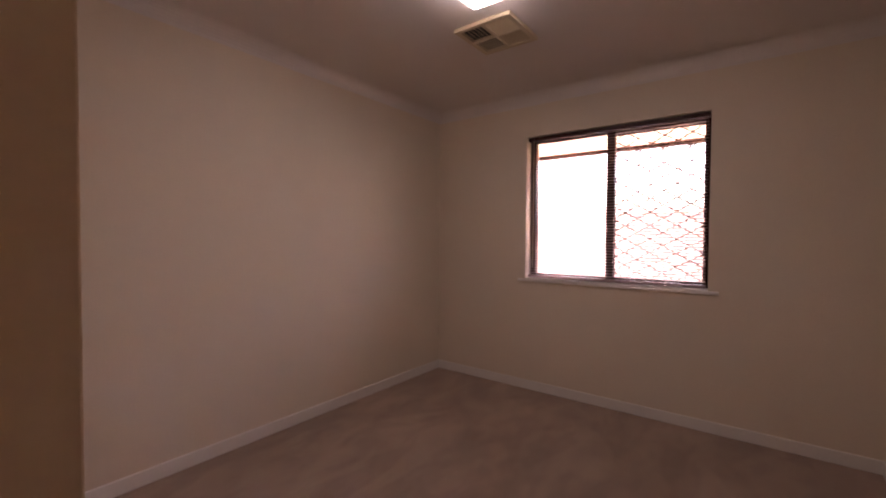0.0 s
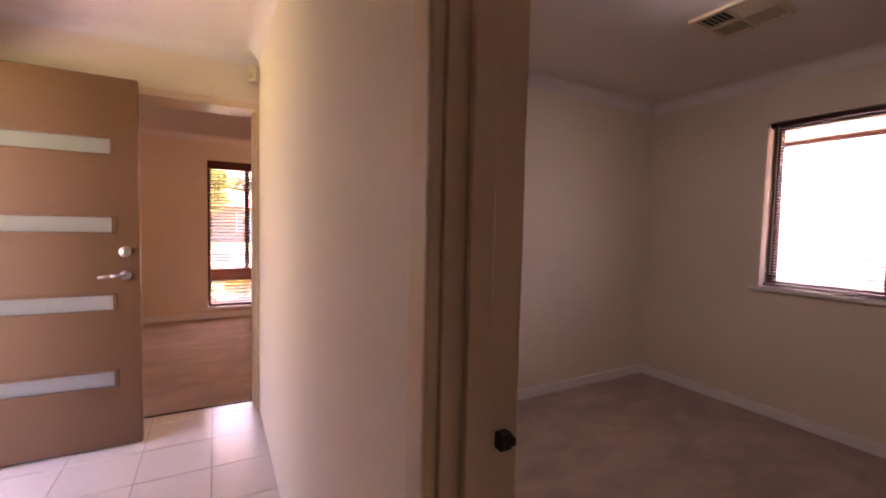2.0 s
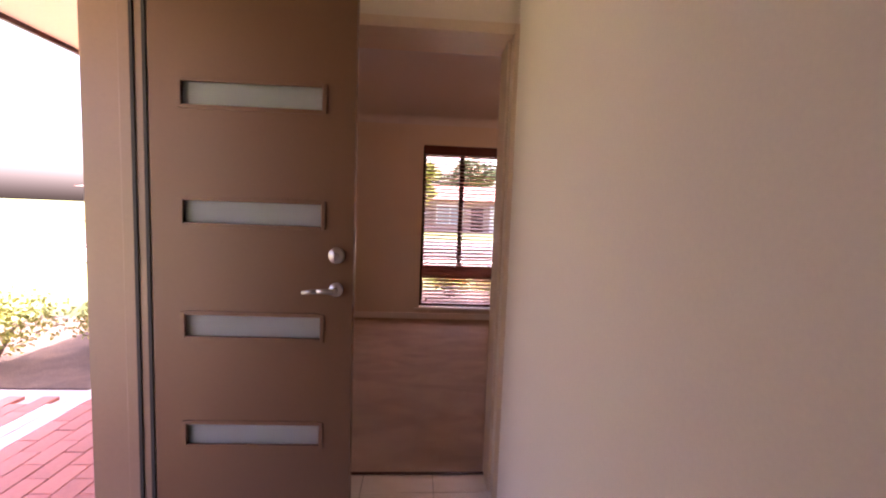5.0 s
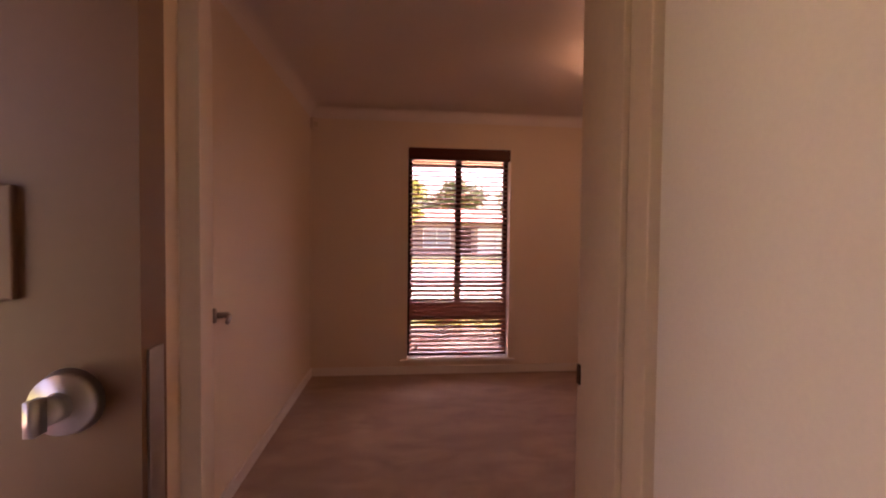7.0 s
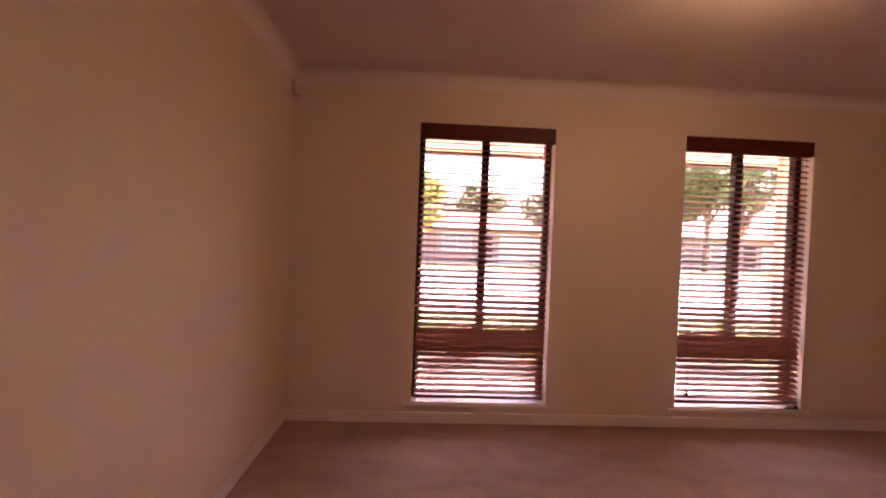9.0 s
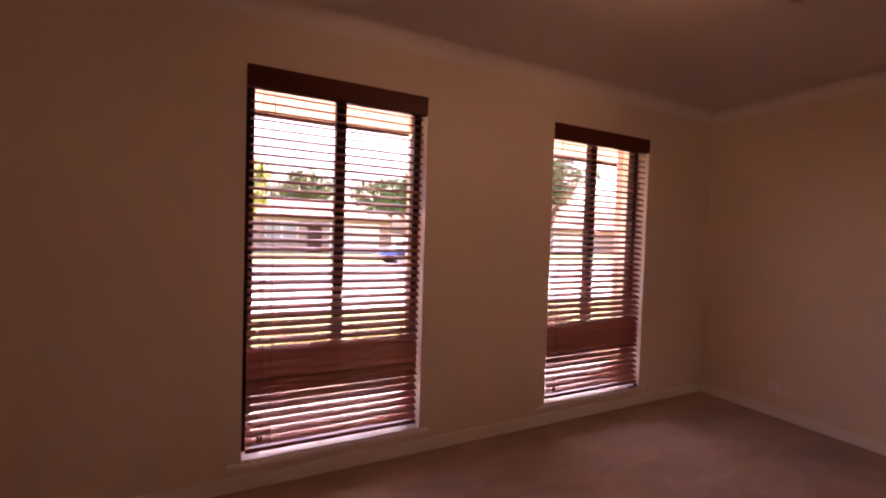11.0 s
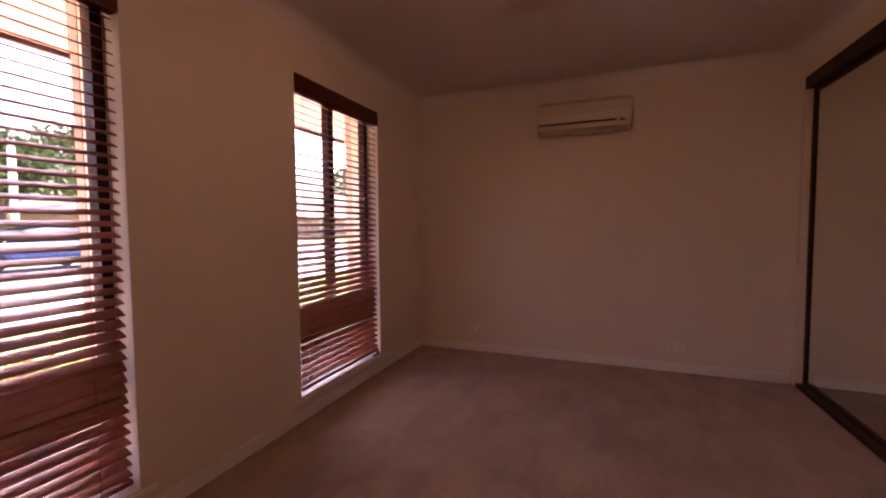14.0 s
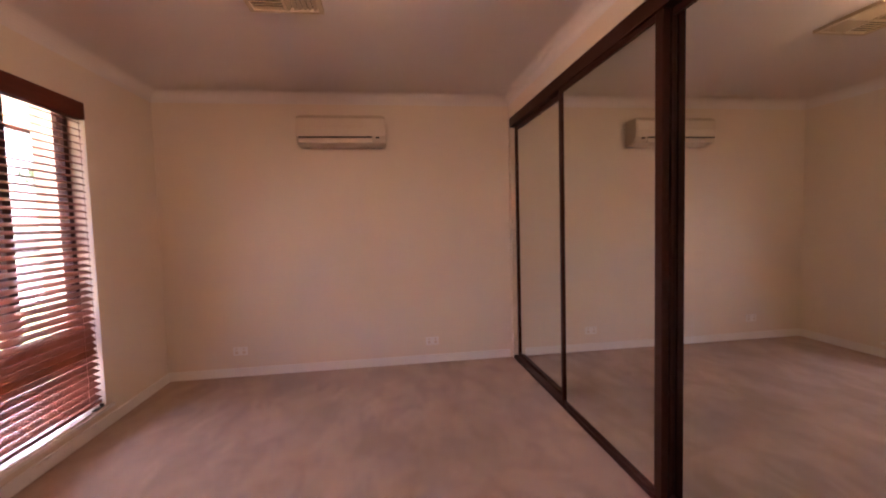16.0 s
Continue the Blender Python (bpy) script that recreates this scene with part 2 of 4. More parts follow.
structure("wall_hall_north", boxes((CROSS_E, HALL_N, 0, D1_W - 0.04, BED_S, H), (D1_W - 0.04, HALL_N, DH + 0.04, D1_E + 0.04, BED_S, H), (D1_E + 0.04, HALL_N, 0, EAST, BED_S, H)), WALL, "long cream painted hallway wall", "wall")
structure("wall_bed_west", boxes((BED_W - 0.1, BED_S, 0, BED_W, BED_N, H)), WALL, "cream painted bedroom wall", "wall")
structure("wall_bed_east", boxes((BED_E, BED_S, 0, BED_E + 0.1, BED_N, H)), WALL, "cream painted bedroom wall", "wall")
structure("wall_bed_north", boxes((BED_W - 0.1, BED_N, -0.15, BW[0], BED_N + 0.25, 2.6), (BW[1], BED_N, -0.15, EAST, BED_N + 0.25, 2.6),
    (BW[0], BED_N, -0.15, BW[1], BED_N + 0.25, BZ[0]), (BW[0], BED_N, BZ[1], BW[1], BED_N + 0.25, 2.6)), WALL, "cream painted wall with a wide window", "wall")
FX0, FX1, FH = -3.17, -1.62, 2.10
structure("wall_entry", boxes((CROSS_E, ENTRY_S - 0.25, -0.15, FX0, ENTRY_S, 2.6), (FX1, ENTRY_S - 0.25, -0.15, EAST, ENTRY_S, 2.6), (FX0, ENTRY_S - 0.25, FH, FX1, ENTRY_S, 2.6)),
    WALL, "cream painted wall round the front doors", "wall")
structure("wall_hall_south", boxes((-1.60, ENTRY_S, 0, EAST, HALL_S, H)), WALL, "cream painted hallway wall", "wall")
structure("wall_east", boxes((EAST, ENTRY_S - 0.25, -0.15, EAST + 0.2, BED_N + 0.25, 2.6)), WALL, "cream painted end wall", "wall")
structure("ceiling_main", boxes((MAS_W, MAS_S, H, CROSS_W, MAS_N, H + 0.1)), CEIL, "off-white plaster ceiling", "ceiling")
structure("ceiling_hall", boxes((CROSS_W, ENTRY_S, H, EAST, BED_S, H + 0.1)), CEIL, "off-white plaster ceiling", "ceiling")
structure("ceiling_bedroom", boxes((CROSS_W, BED_S, H, EAST, BED_N, H + 0.1)), CEIL, "off-white plaster ceiling", "ceiling")
structure("floor_slab", boxes((-6.7, ENTRY_S - 0.2, -0.3, EAST, 3.1, -0.11)), CONCRETE, "grey concrete slab", "floor")
structure("wall_robe_back", boxes((ROBE + 0.62, -0.14, 0, ROBE + 0.66, MAS_N, H)), WALL, "plain wall behind the wardrobe", "wall")


def cove(name, p, q, inward):
    """A concave cornice, 85 mm, along the top of a wall from p to q."""
    bm, c = bmesh.new(), 0.085
    prof = [(0, 0), (0, -c)] + [(c - c * math.cos(a), -c + c * math.sin(a)) for a in [math.pi / 2 * i / 7 for i in range(8)]][1:-1] + [(c, 0)]
    ends = []
    for x, y in (p, q):
        ends.append([bm.verts.new((x + inward[0] * d, y + inward[1] * d, H - 0.001 + h)) for d, h in prof])
    k = len(prof)
    for i in range(k):
        bm.faces.new((ends[0][i], ends[0][(i + 1) % k], ends[1][(i + 1) % k], ends[1][i]))
    bm.faces.new(ends[0])
    bm.faces.new(ends[1])
    return structure(name, bm, CEIL, "off-white coved plaster cornice", "cornice")


def skirt(name, p, q, inward, h=0.075):
    """A thin skirting board with an eased top edge."""
    d = 0.014
    x0, x1 = sorted((p[0], q[0] + inward[0] * d)) if inward[0] >= 0 else sorted((p[0] + inward[0] * d, q[0]))
    y0, y1 = sorted((p[1], q[1] + inward[1] * d)) if inward[1] >= 0 else sorted((p[1] + inward[1] * d, q[1]))
    return structure(name, boxes((x0, y0, 0.0, x1, y1, h), bevel=0.004), TRIM, "white painted timber skirting board", "baseboard")


for i, (p, q, n) in enumerate((((MAS_W, MAS_S), (MAS_W, MAS_N), (1, 0)), ((MAS_W, MAS_S), (CROSS_W, MAS_S), (0, 1)), ((MAS_W, MAS_N), (ROBE, MAS_N), (0, -1)),
        ((ROBE, -0.14), (ROBE, MAS_N), (-1, 0)), ((CROSS_W, MAS_S), (CROSS_W, -0.2), (-1, 0)), ((BED_W, BED_S), (BED_W, BED_N), (1, 0)), ((BED_W, BED_N), (BED_E, BED_N), (0, -1)),
        ((BED_E, BED_S), (BED_E, BED_N), (-1, 0)), ((BED_W, BED_S), (BED_E, BED_S), (0, 1)), ((CROSS_E, HALL_N), (EAST, HALL_N), (0, -1)), ((CROSS_E, ENTRY_S), (-1.60, ENTRY_S), (0, 1)),
        ((CROSS_E, ENTRY_S), (CROSS_E, HALL_N), (1, 0)))):
    cove("trim_cornice_%d" % (i + 1), p, q, n)
for i, (p, q, n) in enumerate((((MAS_W, MAS_S), (MAS_W, MAS_N), (1, 0)), ((MAS_W, MAS_S), (CROSS_W, MAS_S), (0, 1)), ((MAS_W, MAS_N), (ROBE - 0.02, MAS_N), (0, -1)),
        ((BED_W, BED_S), (BED_W, BED_N), (1, 0)), ((BED_W, BED_N), (BED_E, BED_N), (0, -1)), ((BED_E, BED_S), (BED_E, BED_N), (-1, 0)))):
    skirt("baseboard_%d" % (i + 1), p, q, n)


def steel_frame(name, axis, a0, a1, b0, b1, top, label):
    """A pressed steel door frame: reveal, rebate stop and narrow faces on both sides. axis 'x': the wall runs along x."""
    def lay(bm, u0, v0, z0, u1, v1, z1):
        solid(bm, *((u0, v0, z0, u1, v1, z1) if axis == "x" else (v0, u0, z0, v1, u1, z1)), bevel=0.003)
    f = thing(name, label, "door frame")
    f["kind"] = "structure"
    for nm, u0, u1, s in (("jamb", a0 - 0.045, a0, 1), ("jamb", a1, a1 + 0.045, -1)):
        bm = bmesh.new()
        lay(bm, u0, b0 - 0.012, 0, u1, b1 + 0.012, top + 0.045)
        e = a0 if s > 0 else a1
        m0, m1 = b0 + 0.02, b1 - 0.045
        lay(bm, min(e, e + s * 0.013), m0, 0, max(e, e + s * 0.013), m1, top)
        part(nm, bm, FRAME, f)
    bm = bmesh.new()
    lay(bm, a0, b0 - 0.012, top, a1, b1 + 0.012, top + 0.045)
    part("head", bm, FRAME, f)
    return f


f1 = steel_frame("door_frame_1", "x", D1_W, D1_E, HALL_N, BED_S, DH, "cream painted pressed steel bedroom door frame")
bm = boxes((D1_W, -0.206, 0.988, D1_W + 0.0155, -0.187, 1.011), (D1_W + 0.002, -0.187, 0.992, D1_W + 0.0165, -0.181, 1.004), bevel=0.001)
part("strike_plate", bm, BLACK, f1, "dark metal strike plate")
part("architrave", boxes((D1_W - 0.06, HALL_N - 0.034, 0, D1_W - 0.004, HALL_N - 0.0125, DH + 0.06), bevel=0.006), FRAME, f1)
part("architrave", boxes((D1_W - 0.004, HALL_N - 0.034, DH + 0.004, D1_E + 0.06, HALL_N - 0.0125, DH + 0.06), bevel=0.006), FRAME, f1)
part("architrave", boxes((D1_E + 0.004, HALL_N - 0.034, 0, D1_E + 0.06, HALL_N - 0.0125, DH + 0.004), bevel=0.006), FRAME, f1)
f2 = steel_frame("door_frame_2", "y", D2_S, D2_N, CROSS_W, CROSS_E, DH, "cream painted pressed steel main bedroom door frame")
part("strike_plate", boxes((-3.508, D2_N - 0.016, 0.972, -3.494, D2_N, 1.012), bevel=0.001), BRONZE, f2, "dark metal strike plate")


# ---- main bedroom door, open against the side ----
def lever_set(parent, x, z, side, tip, deadlock=False, face=0.0):
    """A lever handle on a round rose: side is the way out of the door's face (y), tip the way the lever points (x)."""
    bm = bmesh.new()
    tube(bm, (x, 0, z), (x, side * 0.012, z), 0.027, 0.025, 20)
    tube(bm, (x, side * 0.01, z), (x, side * 0.05, z), 0.011, 0.011, 12)
    tube(bm, (x, side * 0.047, z), (x + tip * 0.06, side * 0.052, z + 0.001), 0.010, 0.009, 12)
    tube(bm, (x + tip * 0.058, side * 0.052, z + 0.001), (x + tip * 0.115, side * 0.046, z - 0.006), 0.009, 0.007, 12)
    bmesh.ops.translate(bm, verts=bm.verts, vec=(0, face, 0))
    part("door_handle", bm, STEEL, parent, "satin steel lever handle", True)
    if deadlock:
        bm = bmesh.new()
        tube(bm, (x, 0, z + 0.13), (x, side * 0.014, z + 0.13), 0.031, 0.027, 24)
        tube(bm, (x, side * 0.014, z + 0.13), (x, side * 0.03, z + 0.13), 0.013, 0.012, 16)
        solid(bm, x - 0.004, min(side * 0.03, side * 0.044), z + 0.115, x + 0.004, max(side * 0.03, side * 0.044), z + 0.145)
        part("deadlock", bm, STEEL, parent, "round satin steel deadlock", True)


d2 = thing("door_2", "cream painted flush door standing wide open", "door", (CROSS_W - 0.02, D2_S - 0.002, 0.012), 180 + 22)
d2["kind"] = "structure"
part("leaf", boxes((-0.012, -0.035, 0.0, 0.80, 0.0, 2.01), bevel=0.002), WHITEDOOR, d2)
lever_set(d2, 0.735, 0.965, -1, -1, face=-0.035)
for z in (0.25, 1.75):
    bm = bmesh.new()
    tube(bm, (-0.005, -0.004, z), (-0.005, -0.004, z + 0.09), 0.006)
    part("hinge", bm, STEEL, d2)


# ---- front double doors ----
def door_with_lights(name, w, h, at, turn, label, lights, gx):
    """A flush door leaf with four horizontal glazed slots; local x runs from the hinge, the leaf lies at y 0 to 0.04."""
    d = thing(name, label, "door", at, turn)
    d["kind"] = "structure"
    g0, g1 = gx
    bm = boxes((0, 0, 0, g0, 0.04, h), (g1, 0, 0, w, 0.04, h))
    z = 0.0
    for lo, hi in lights:
        solid(bm, g0, 0, z, g1, 0.04, lo)
        z = hi
    solid(bm, g0, 0, z, g1, 0.04, h)
    bmesh.ops.remove_doubles(bm, verts=bm.verts, dist=0.0001)
    part("leaf", bm, DOOR, d)
    for lo, hi in lights:
        b = 0.012
        bead = bmesh.new()
        for y0, y1 in ((-0.006, 0.008), (0.032, 0.046)):
            for q in ((g0 - 0.004, lo, g0 + b, hi), (g1 - b, lo, g1 + 0.004, hi), (g0 + b, lo - 0.004, g1 - b, lo + b), (g0 + b, hi - b, g1 - b, hi + 0.004)):
                solid(bead, q[0], y0, q[1], q[2], y1, q[3], bevel=0.002)
        bead_ob = part("glazing_bead", bead, DOOR, d)
        pane = part("pane", boxes((g0, 0.017, lo, g1, 0.023, hi)), FROST, bead_ob, "frosted glass pane")
        pane.visible_shadow = False
    return d


LIGHTS = [(z, z + 0.105) for z in (0.335, 0.762, 1.19, 1.615)]
fd = door_with_lights("front_door", 0.735, 2.04, (-3.125, -1.65, 0.015), 89.0, "taupe painted front door with frosted slots, open inwards", LIGHTS, (0.10, 0.625))
lever_set(fd, 0.672, 0.965, -1, -1, True)
part("latch_plate", boxes((0.7345, 0.008, 0.90, 0.7375, 0.032, 1.14), bevel=0.001), STEEL, fd, "satin steel latch plate")
inner = door_with_lights("front_door", 0.745, 2.04, (-1.655, -1.655, 0.015), 180, "taupe painted fixed front door leaf with frosted slots, closed", LIGHTS, (0.12, 0.595))
bm = bmesh.new()
solid(bm, 0.745, 0.02, 0.0, 0.757, 0.055, 2.04, bevel=0.003)
part("rebate_strip", bm, DOOR, inner)
ff = thing("door_frame_3", "taupe painted timber front door frame", "door frame")
ff["kind"] = "structure"
for nm, q in (("jamb", (FX0, -1.76, 0, FX0 + 0.04, -1.64, 2.06)), ("jamb", (FX1 - 0.035, -1.76, 0, FX1, -1.64, 2.06)), ("head", (FX0, -1.76, 2.06, FX1, -1.64, FH)),
        ("architrave", (FX0 - 0.05, -1.64, 0, FX0 + 0.012, -1.622, 2.14)), ("architrave", (FX0 + 0.012, -1.64, 2.075, FX1, -1.622, 2.14))):
    part(nm, boxes(q, bevel=0.004), DOORFRAME, ff)
# black strips laid on the jamb draw the shade in its two grooves
for y in (-1.715, -1.672):
    part("groove_strip", boxes((FX0 + 0.0395, y, 0.0, FX0 + 0.047, y + 0.012, 2.06)), BLACK, ff, "black strip in place of a shaded jamb groove")
sill = thing("door_sill", "dark timber door sill with aluminium strips", "door sill")
sill["kind"] = "structure"
part("timber", boxes((FX0 + 0.04, -1.80, -0.05, FX1 - 0.035, -1.66, 0.012), bevel=0.006), BROWN, sill)
part("metal_strip", boxes((FX0 + 0.04, -1.66, -0.02, FX1 - 0.035, -1.62, 0.02), bevel=0.004), STEEL, sill)
part("metal_strip", boxes((FX0 + 0.04, -1.86, -0.05, FX1 - 0.035, -1.80, 0.0), bevel=0.004), STEEL, sill)
part("rubber_strip", boxes((FX0 + 0.04, -1.62, -0.02, FX1 - 0.035, -1.585, 0.006), bevel=0.003), BLACK, sill)
structure("trim_carpet_edge", boxes((-3.492, D2_S, 0.0005, -3.474, D2_N, 0.006), bevel=0.002), BROWN, "dark metal strip where carpet meets tiles", "carpet strip")
bm = bmesh.new()
tube(bm, (-3.10, -1.54, 0.0), (-3.10, -1.54, 0.03), 0.022, 0.017, 16)
tagged(part("door_stop", bm, PLASTIC, None, "", True), "small white rubber door stop on the tiles", "door stop")


# ---- windows ----
def sash_window(name, axis, face, a0, a1, z0, z1, out, transom, label):
    """Aluminium window in a reveal; axis 'y': the wall runs along y at x = face, outside is at face + out * depth."""
    w = thing(name, label, "window")
    w["kind"] = "structure"

    def lay(bm, u0, d0, p0, u1, d1, p1, bevel=0.002):
        e0, e1 = sorted((face + out * d0, face + out * d1))
        solid(bm, *((e0, u0, p0, e1, u1, p1) if axis == "y" else (u0, e0, p0, u1, e1, p1)), bevel=bevel)
    mid = (a0 + a1) / 2
    bm = bmesh.new()
    for q in ((a0, z0, a0 + 0.04, z1), (a1 - 0.04, z0, a1, z1), (a0 + 0.04, z0, a1 - 0.04, z0 + 0.04), (a0 + 0.04, z1 - 0.04, a1 - 0.04, z1)):
        lay(bm, q[0], 0.10, q[1], q[2], 0.16, q[3])
    part("window_frame", bm, BROWN, w)
    low = transom or z0 + 0.04
    if transom:
        bm = bmesh.new()
        lay(bm, a0 + 0.04, 0.095, transom - 0.09, a1 - 0.04, 0.165, transom)
        part("transom", bm, BROWN, w)
    bm = bmesh.new()
    lay(bm, mid - 0.028, 0.097, low, mid + 0.028, 0.158, z1 - 0.04)
    part("mullion", bm, BROWN, w)
    rects = [(a0 + 0.04, mid - 0.028, low, z1 - 0.04), (mid + 0.028, a1 - 0.04, low, z1 - 0.04)]
    if transom:
        rects.append((a0 + 0.04, a1 - 0.04, z0 + 0.04, transom - 0.09))
    for u0, u1, p0, p1 in rects:
        bm = bmesh.new()
        lay(bm, u0, 0.128, p0, u1, 0.132, p1, 0)
        pane = part("pane", bm, GLASS, w)
        pane.visible_shadow = False
    bm = bmesh.new()
    lay(bm, a0 - 0.06, -0.02, z0 - 0.022, a1 + 0.06, 0.0, z0 - 0.001, 0.004)
    lay(bm, a0 + 0.001, -0.002, z0 - 0.02, a1 - 0.001, 0.10, z0 + 0.006, 0.0)
    part("window_sill", bm, TRIM, w, "white painted sill")
    return w


sash_window("window_1", "y", MAS_W, W1[0], W1[1], WZ[0], WZ[1], -1, 0.62, "tall brown aluminium window in white reveal")
sash_window("window_2", "y", MAS_W, W2[0], W2[1], WZ[0], WZ[1], -1, 0.62, "tall brown aluminium window in white reveal")
sash_window("window_3", "x", BED_N, BW[0], BW[1], BZ[0], BZ[1], 1, None, "wide brown aluminium sliding window")


def slat_mesh(name, length, width, thick, tilt, material):
    """A slightly crowned slat, long along y, tilted so that its outer (-x) edge is higher."""
    bm, rows = bmesh.new(), []
    for i in range(5):
        u = -width / 2 + width * i / 4
        h = 0.0012 * (1 - (2 * u / width) ** 2) * 2
        c, s = math.cos(tilt), math.sin(tilt)
        rows.append([[bm.verts.new((u * c + (h + k) * s, y, -u * s + (h + k) * c)) for y in (-length / 2, length / 2)] for k in (0, thick)])
    for i in range(4):
        for k in (0, 1):
            bm.faces.new((rows[i][k][0], rows[i][k][1], rows[i + 1][k][1], rows[i + 1][k][0]))
        for e in (0, 1):
            bm.faces.new((rows[i][0][e], rows[i][1][e], rows[i + 1][1][e], rows[i + 1][0][e]))
    for i in (0, 4):
        bm.faces.new((rows[i][0][0], rows[i][0][1], rows[i][1][1], rows[i][1][0]))
    return mesh_of(name, bm, material)


def timber_blind(a0, a1):
    """A timber venetian blind hung in a tall window's reveal."""
    b = thing("venetian_blind", "dark red timber venetian blind, slats half open", "blind", (MAS_W - 0.035, (a0 + a1) / 2, 0), 0, "timber blinds")
    L = a1 - a0
    part("valance", boxes((-0.012, -L / 2 + 0.002, WZ[1] - 0.108, 0.042, L / 2 - 0.002, WZ[1] - 0.002), bevel=0.006), VALANCE, b)
    part("headrail", boxes((-0.035, -L / 2 + 0.01, WZ[1] - 0.06, -0.014, L / 2 - 0.01, WZ[1] - 0.004), bevel=0.002), BROWN, b)
    me = slat_mesh("slat", L - 0.035, 0.050, 0.003, radians(22.5), BLIND)
    pitch, z0 = 0.0425, WZ[0] + 0.078
    count = int((WZ[1] - 0.12 - z0) / pitch) + 1
    # the slats are turned further shut level with the transom, and slightly just above it
    shut = [(26 if 0.50 < z0 + pitch * i < 0.66 else 7 if 0.66 < z0 + pitch * i < 0.86 else 0) for i in range(count)]
    pieces("slat", me, [pose(random.uniform(-0.001, 0.001), 0, z0 + pitch * i, 0, shut[i] + random.uniform(-1.2, 1.2), 0) for i in range(count)], b)
    part("bottom_rail", boxes((-0.026, -L / 2 + 0.018, WZ[0] + 0.034, 0.026, L / 2 - 0.018, WZ[0] + 0.054), bevel=0.004), BLIND, b)
    for y in (-L / 2 + 0.13, L / 2 - 0.13):
        for x in (-0.026, 0.026):
            bm = bmesh.new()
            tube(bm, (x, y, WZ[0] + 0.045), (x, y, WZ[1] - 0.08), 0.0011, sides=5)
            part("ladder_cord", bm, CORD, b)
    for k, (dy, zl) in enumerate(((0.075, 0.26), (0.09, 0.26))):
        bm = bmesh.new()
        tube(bm, (0.033, -L / 2 + dy, zl), (0.033, -L / 2 + dy, WZ[1] - 0.08), 0.0012, sides=5)
        cord = part("lift_cord", bm, CORD, b)
        bm = bmesh.new()
        tube(bm, (0.033, -L / 2 + dy, zl - 0.035), (0.033, -L / 2 + dy, zl), 0.008, 0.004, 10)
        part("tassel", bm, BLIND, cord)
    bm = bmesh.new()
    tube(bm, (0.033, L / 2 - 0.05, 0.40), (0.033, L / 2 - 0.05, WZ[1] - 0.08), 0.0012, sides=5)
    part("tilt_cord", bm, CORD, b)


timber_blind(*W1)
timber_blind(*W2)
clip = thing("blind_bracket", "small dark metal hold-down bracket on white sill", "bracket", (MAS_W - 0.01, W2[1] - 0.06, WZ[0] + 0.0065))
part("plate", boxes((-0.012, -0.045, 0, 0.012, 0.045, 0.004), bevel=0.001), BLACK, clip)
part("tab", boxes((-0.012, 0.03, 0.004, 0.012, 0.036, 0.022), bevel=0.001), BLACK, clip)
# the fine metal blind in the small bedroom
bb = thing("venetian_blind", "fine mauve metal venetian blind, slats open", "blind", ((BW[0] + BW[1]) / 2, BED_N + 0.04, 0), -90)
BL = BW[1] - BW[0] - 0.012
part("headrail", boxes((-0.016, -BL / 2, BZ[1] - 0.032, 0.016, BL / 2, BZ[1] - 0.003), bevel=0.002), BROWN, bb)
me = slat_mesh("slat", BL - 0.02, 0.025, 0.002, radians(15), BROWNBLIND)
pieces("slat", me, [pose(0, 0, BZ[0] + 0.05 + 0.0208 * i) for i in range(52)], bb)
part("bottom_rail", boxes((-0.013, -BL / 2 + 0.008, BZ[0] + 0.014, 0.013, BL / 2 - 0.008, BZ[0] + 0.034), bevel=0.003), BROWNBLIND, bb)
for y in (-BL / 2 + 0.12, 0.0, BL / 2 - 0.12):
    bm = bmesh.new()
    tube(bm, (0.012, y, BZ[0] + 0.03), (0.012, y, BZ[1] - 0.03), 0.0009, sides=5)
    part("ladder_cord", bm, CORD, bb)
for y in (BL / 2 - 0.05,):
    bm = bmesh.new()
    tube(bm, (0.02, -y, BZ[0] + 0.10), (0.02, -y, BZ[1] - 0.03), 0.0035, sides=6)
    part("tilt_wand", bm, PLASTIC, bb, "clear plastic tilt wand")


def security_screen(x0, x1, y, z0, z1):
    """A diamond-pattern security grille over half of the window."""
    s = thing("security_screen", "brown diamond grille security screen outside window", "security screen")
    bm = bmesh.new()
    for q in ((x0, z0, x0 + 0.025, z1), (x1 - 0.025, z0, x1, z1), (x0 + 0.025, z0, x1 - 0.025, z0 + 0.025), (x0 + 0.025, z1 - 0.025, x1 - 0.025, z1)):
        solid(bm, q[0], y, q[1], q[2], y + 0.02, q[3], bevel=0.002)
    part("screen_frame", bm, BROWN, s)
    bm = bmesh.new()
    dx, dz, r = 0.085, 0.048, 0.0058
    nx, nz = int((x1 - x0 - 0.03) / dx), int((z1 - z0 - 0.03) / dz)
    dx, dz = (x1 - x0 - 0.03) / nx, (z1 - z0 - 0.03) / nz
    for i in range(nx):
        for k in range(nz):
            cx, cz = x0 + 0.015 + dx * (i + 0.5), z0 + 0.015 + dz * (k + 0.5)
            sgn = 1 if (i + k) % 2 else -1
            tube(bm, (cx - dx / 2, y + 0.01, cz - sgn * dz / 2), (cx + dx / 2, y + 0.01, cz + sgn * dz / 2), r, sides=5)
    part("grille", bm, BRONZE, s)


security_screen((BW[0] + BW[1]) / 2 - 0.01, BW[1] - 0.02, BED_N + 0.17, BZ[0] + 0.02, BZ[1] - 0.02)


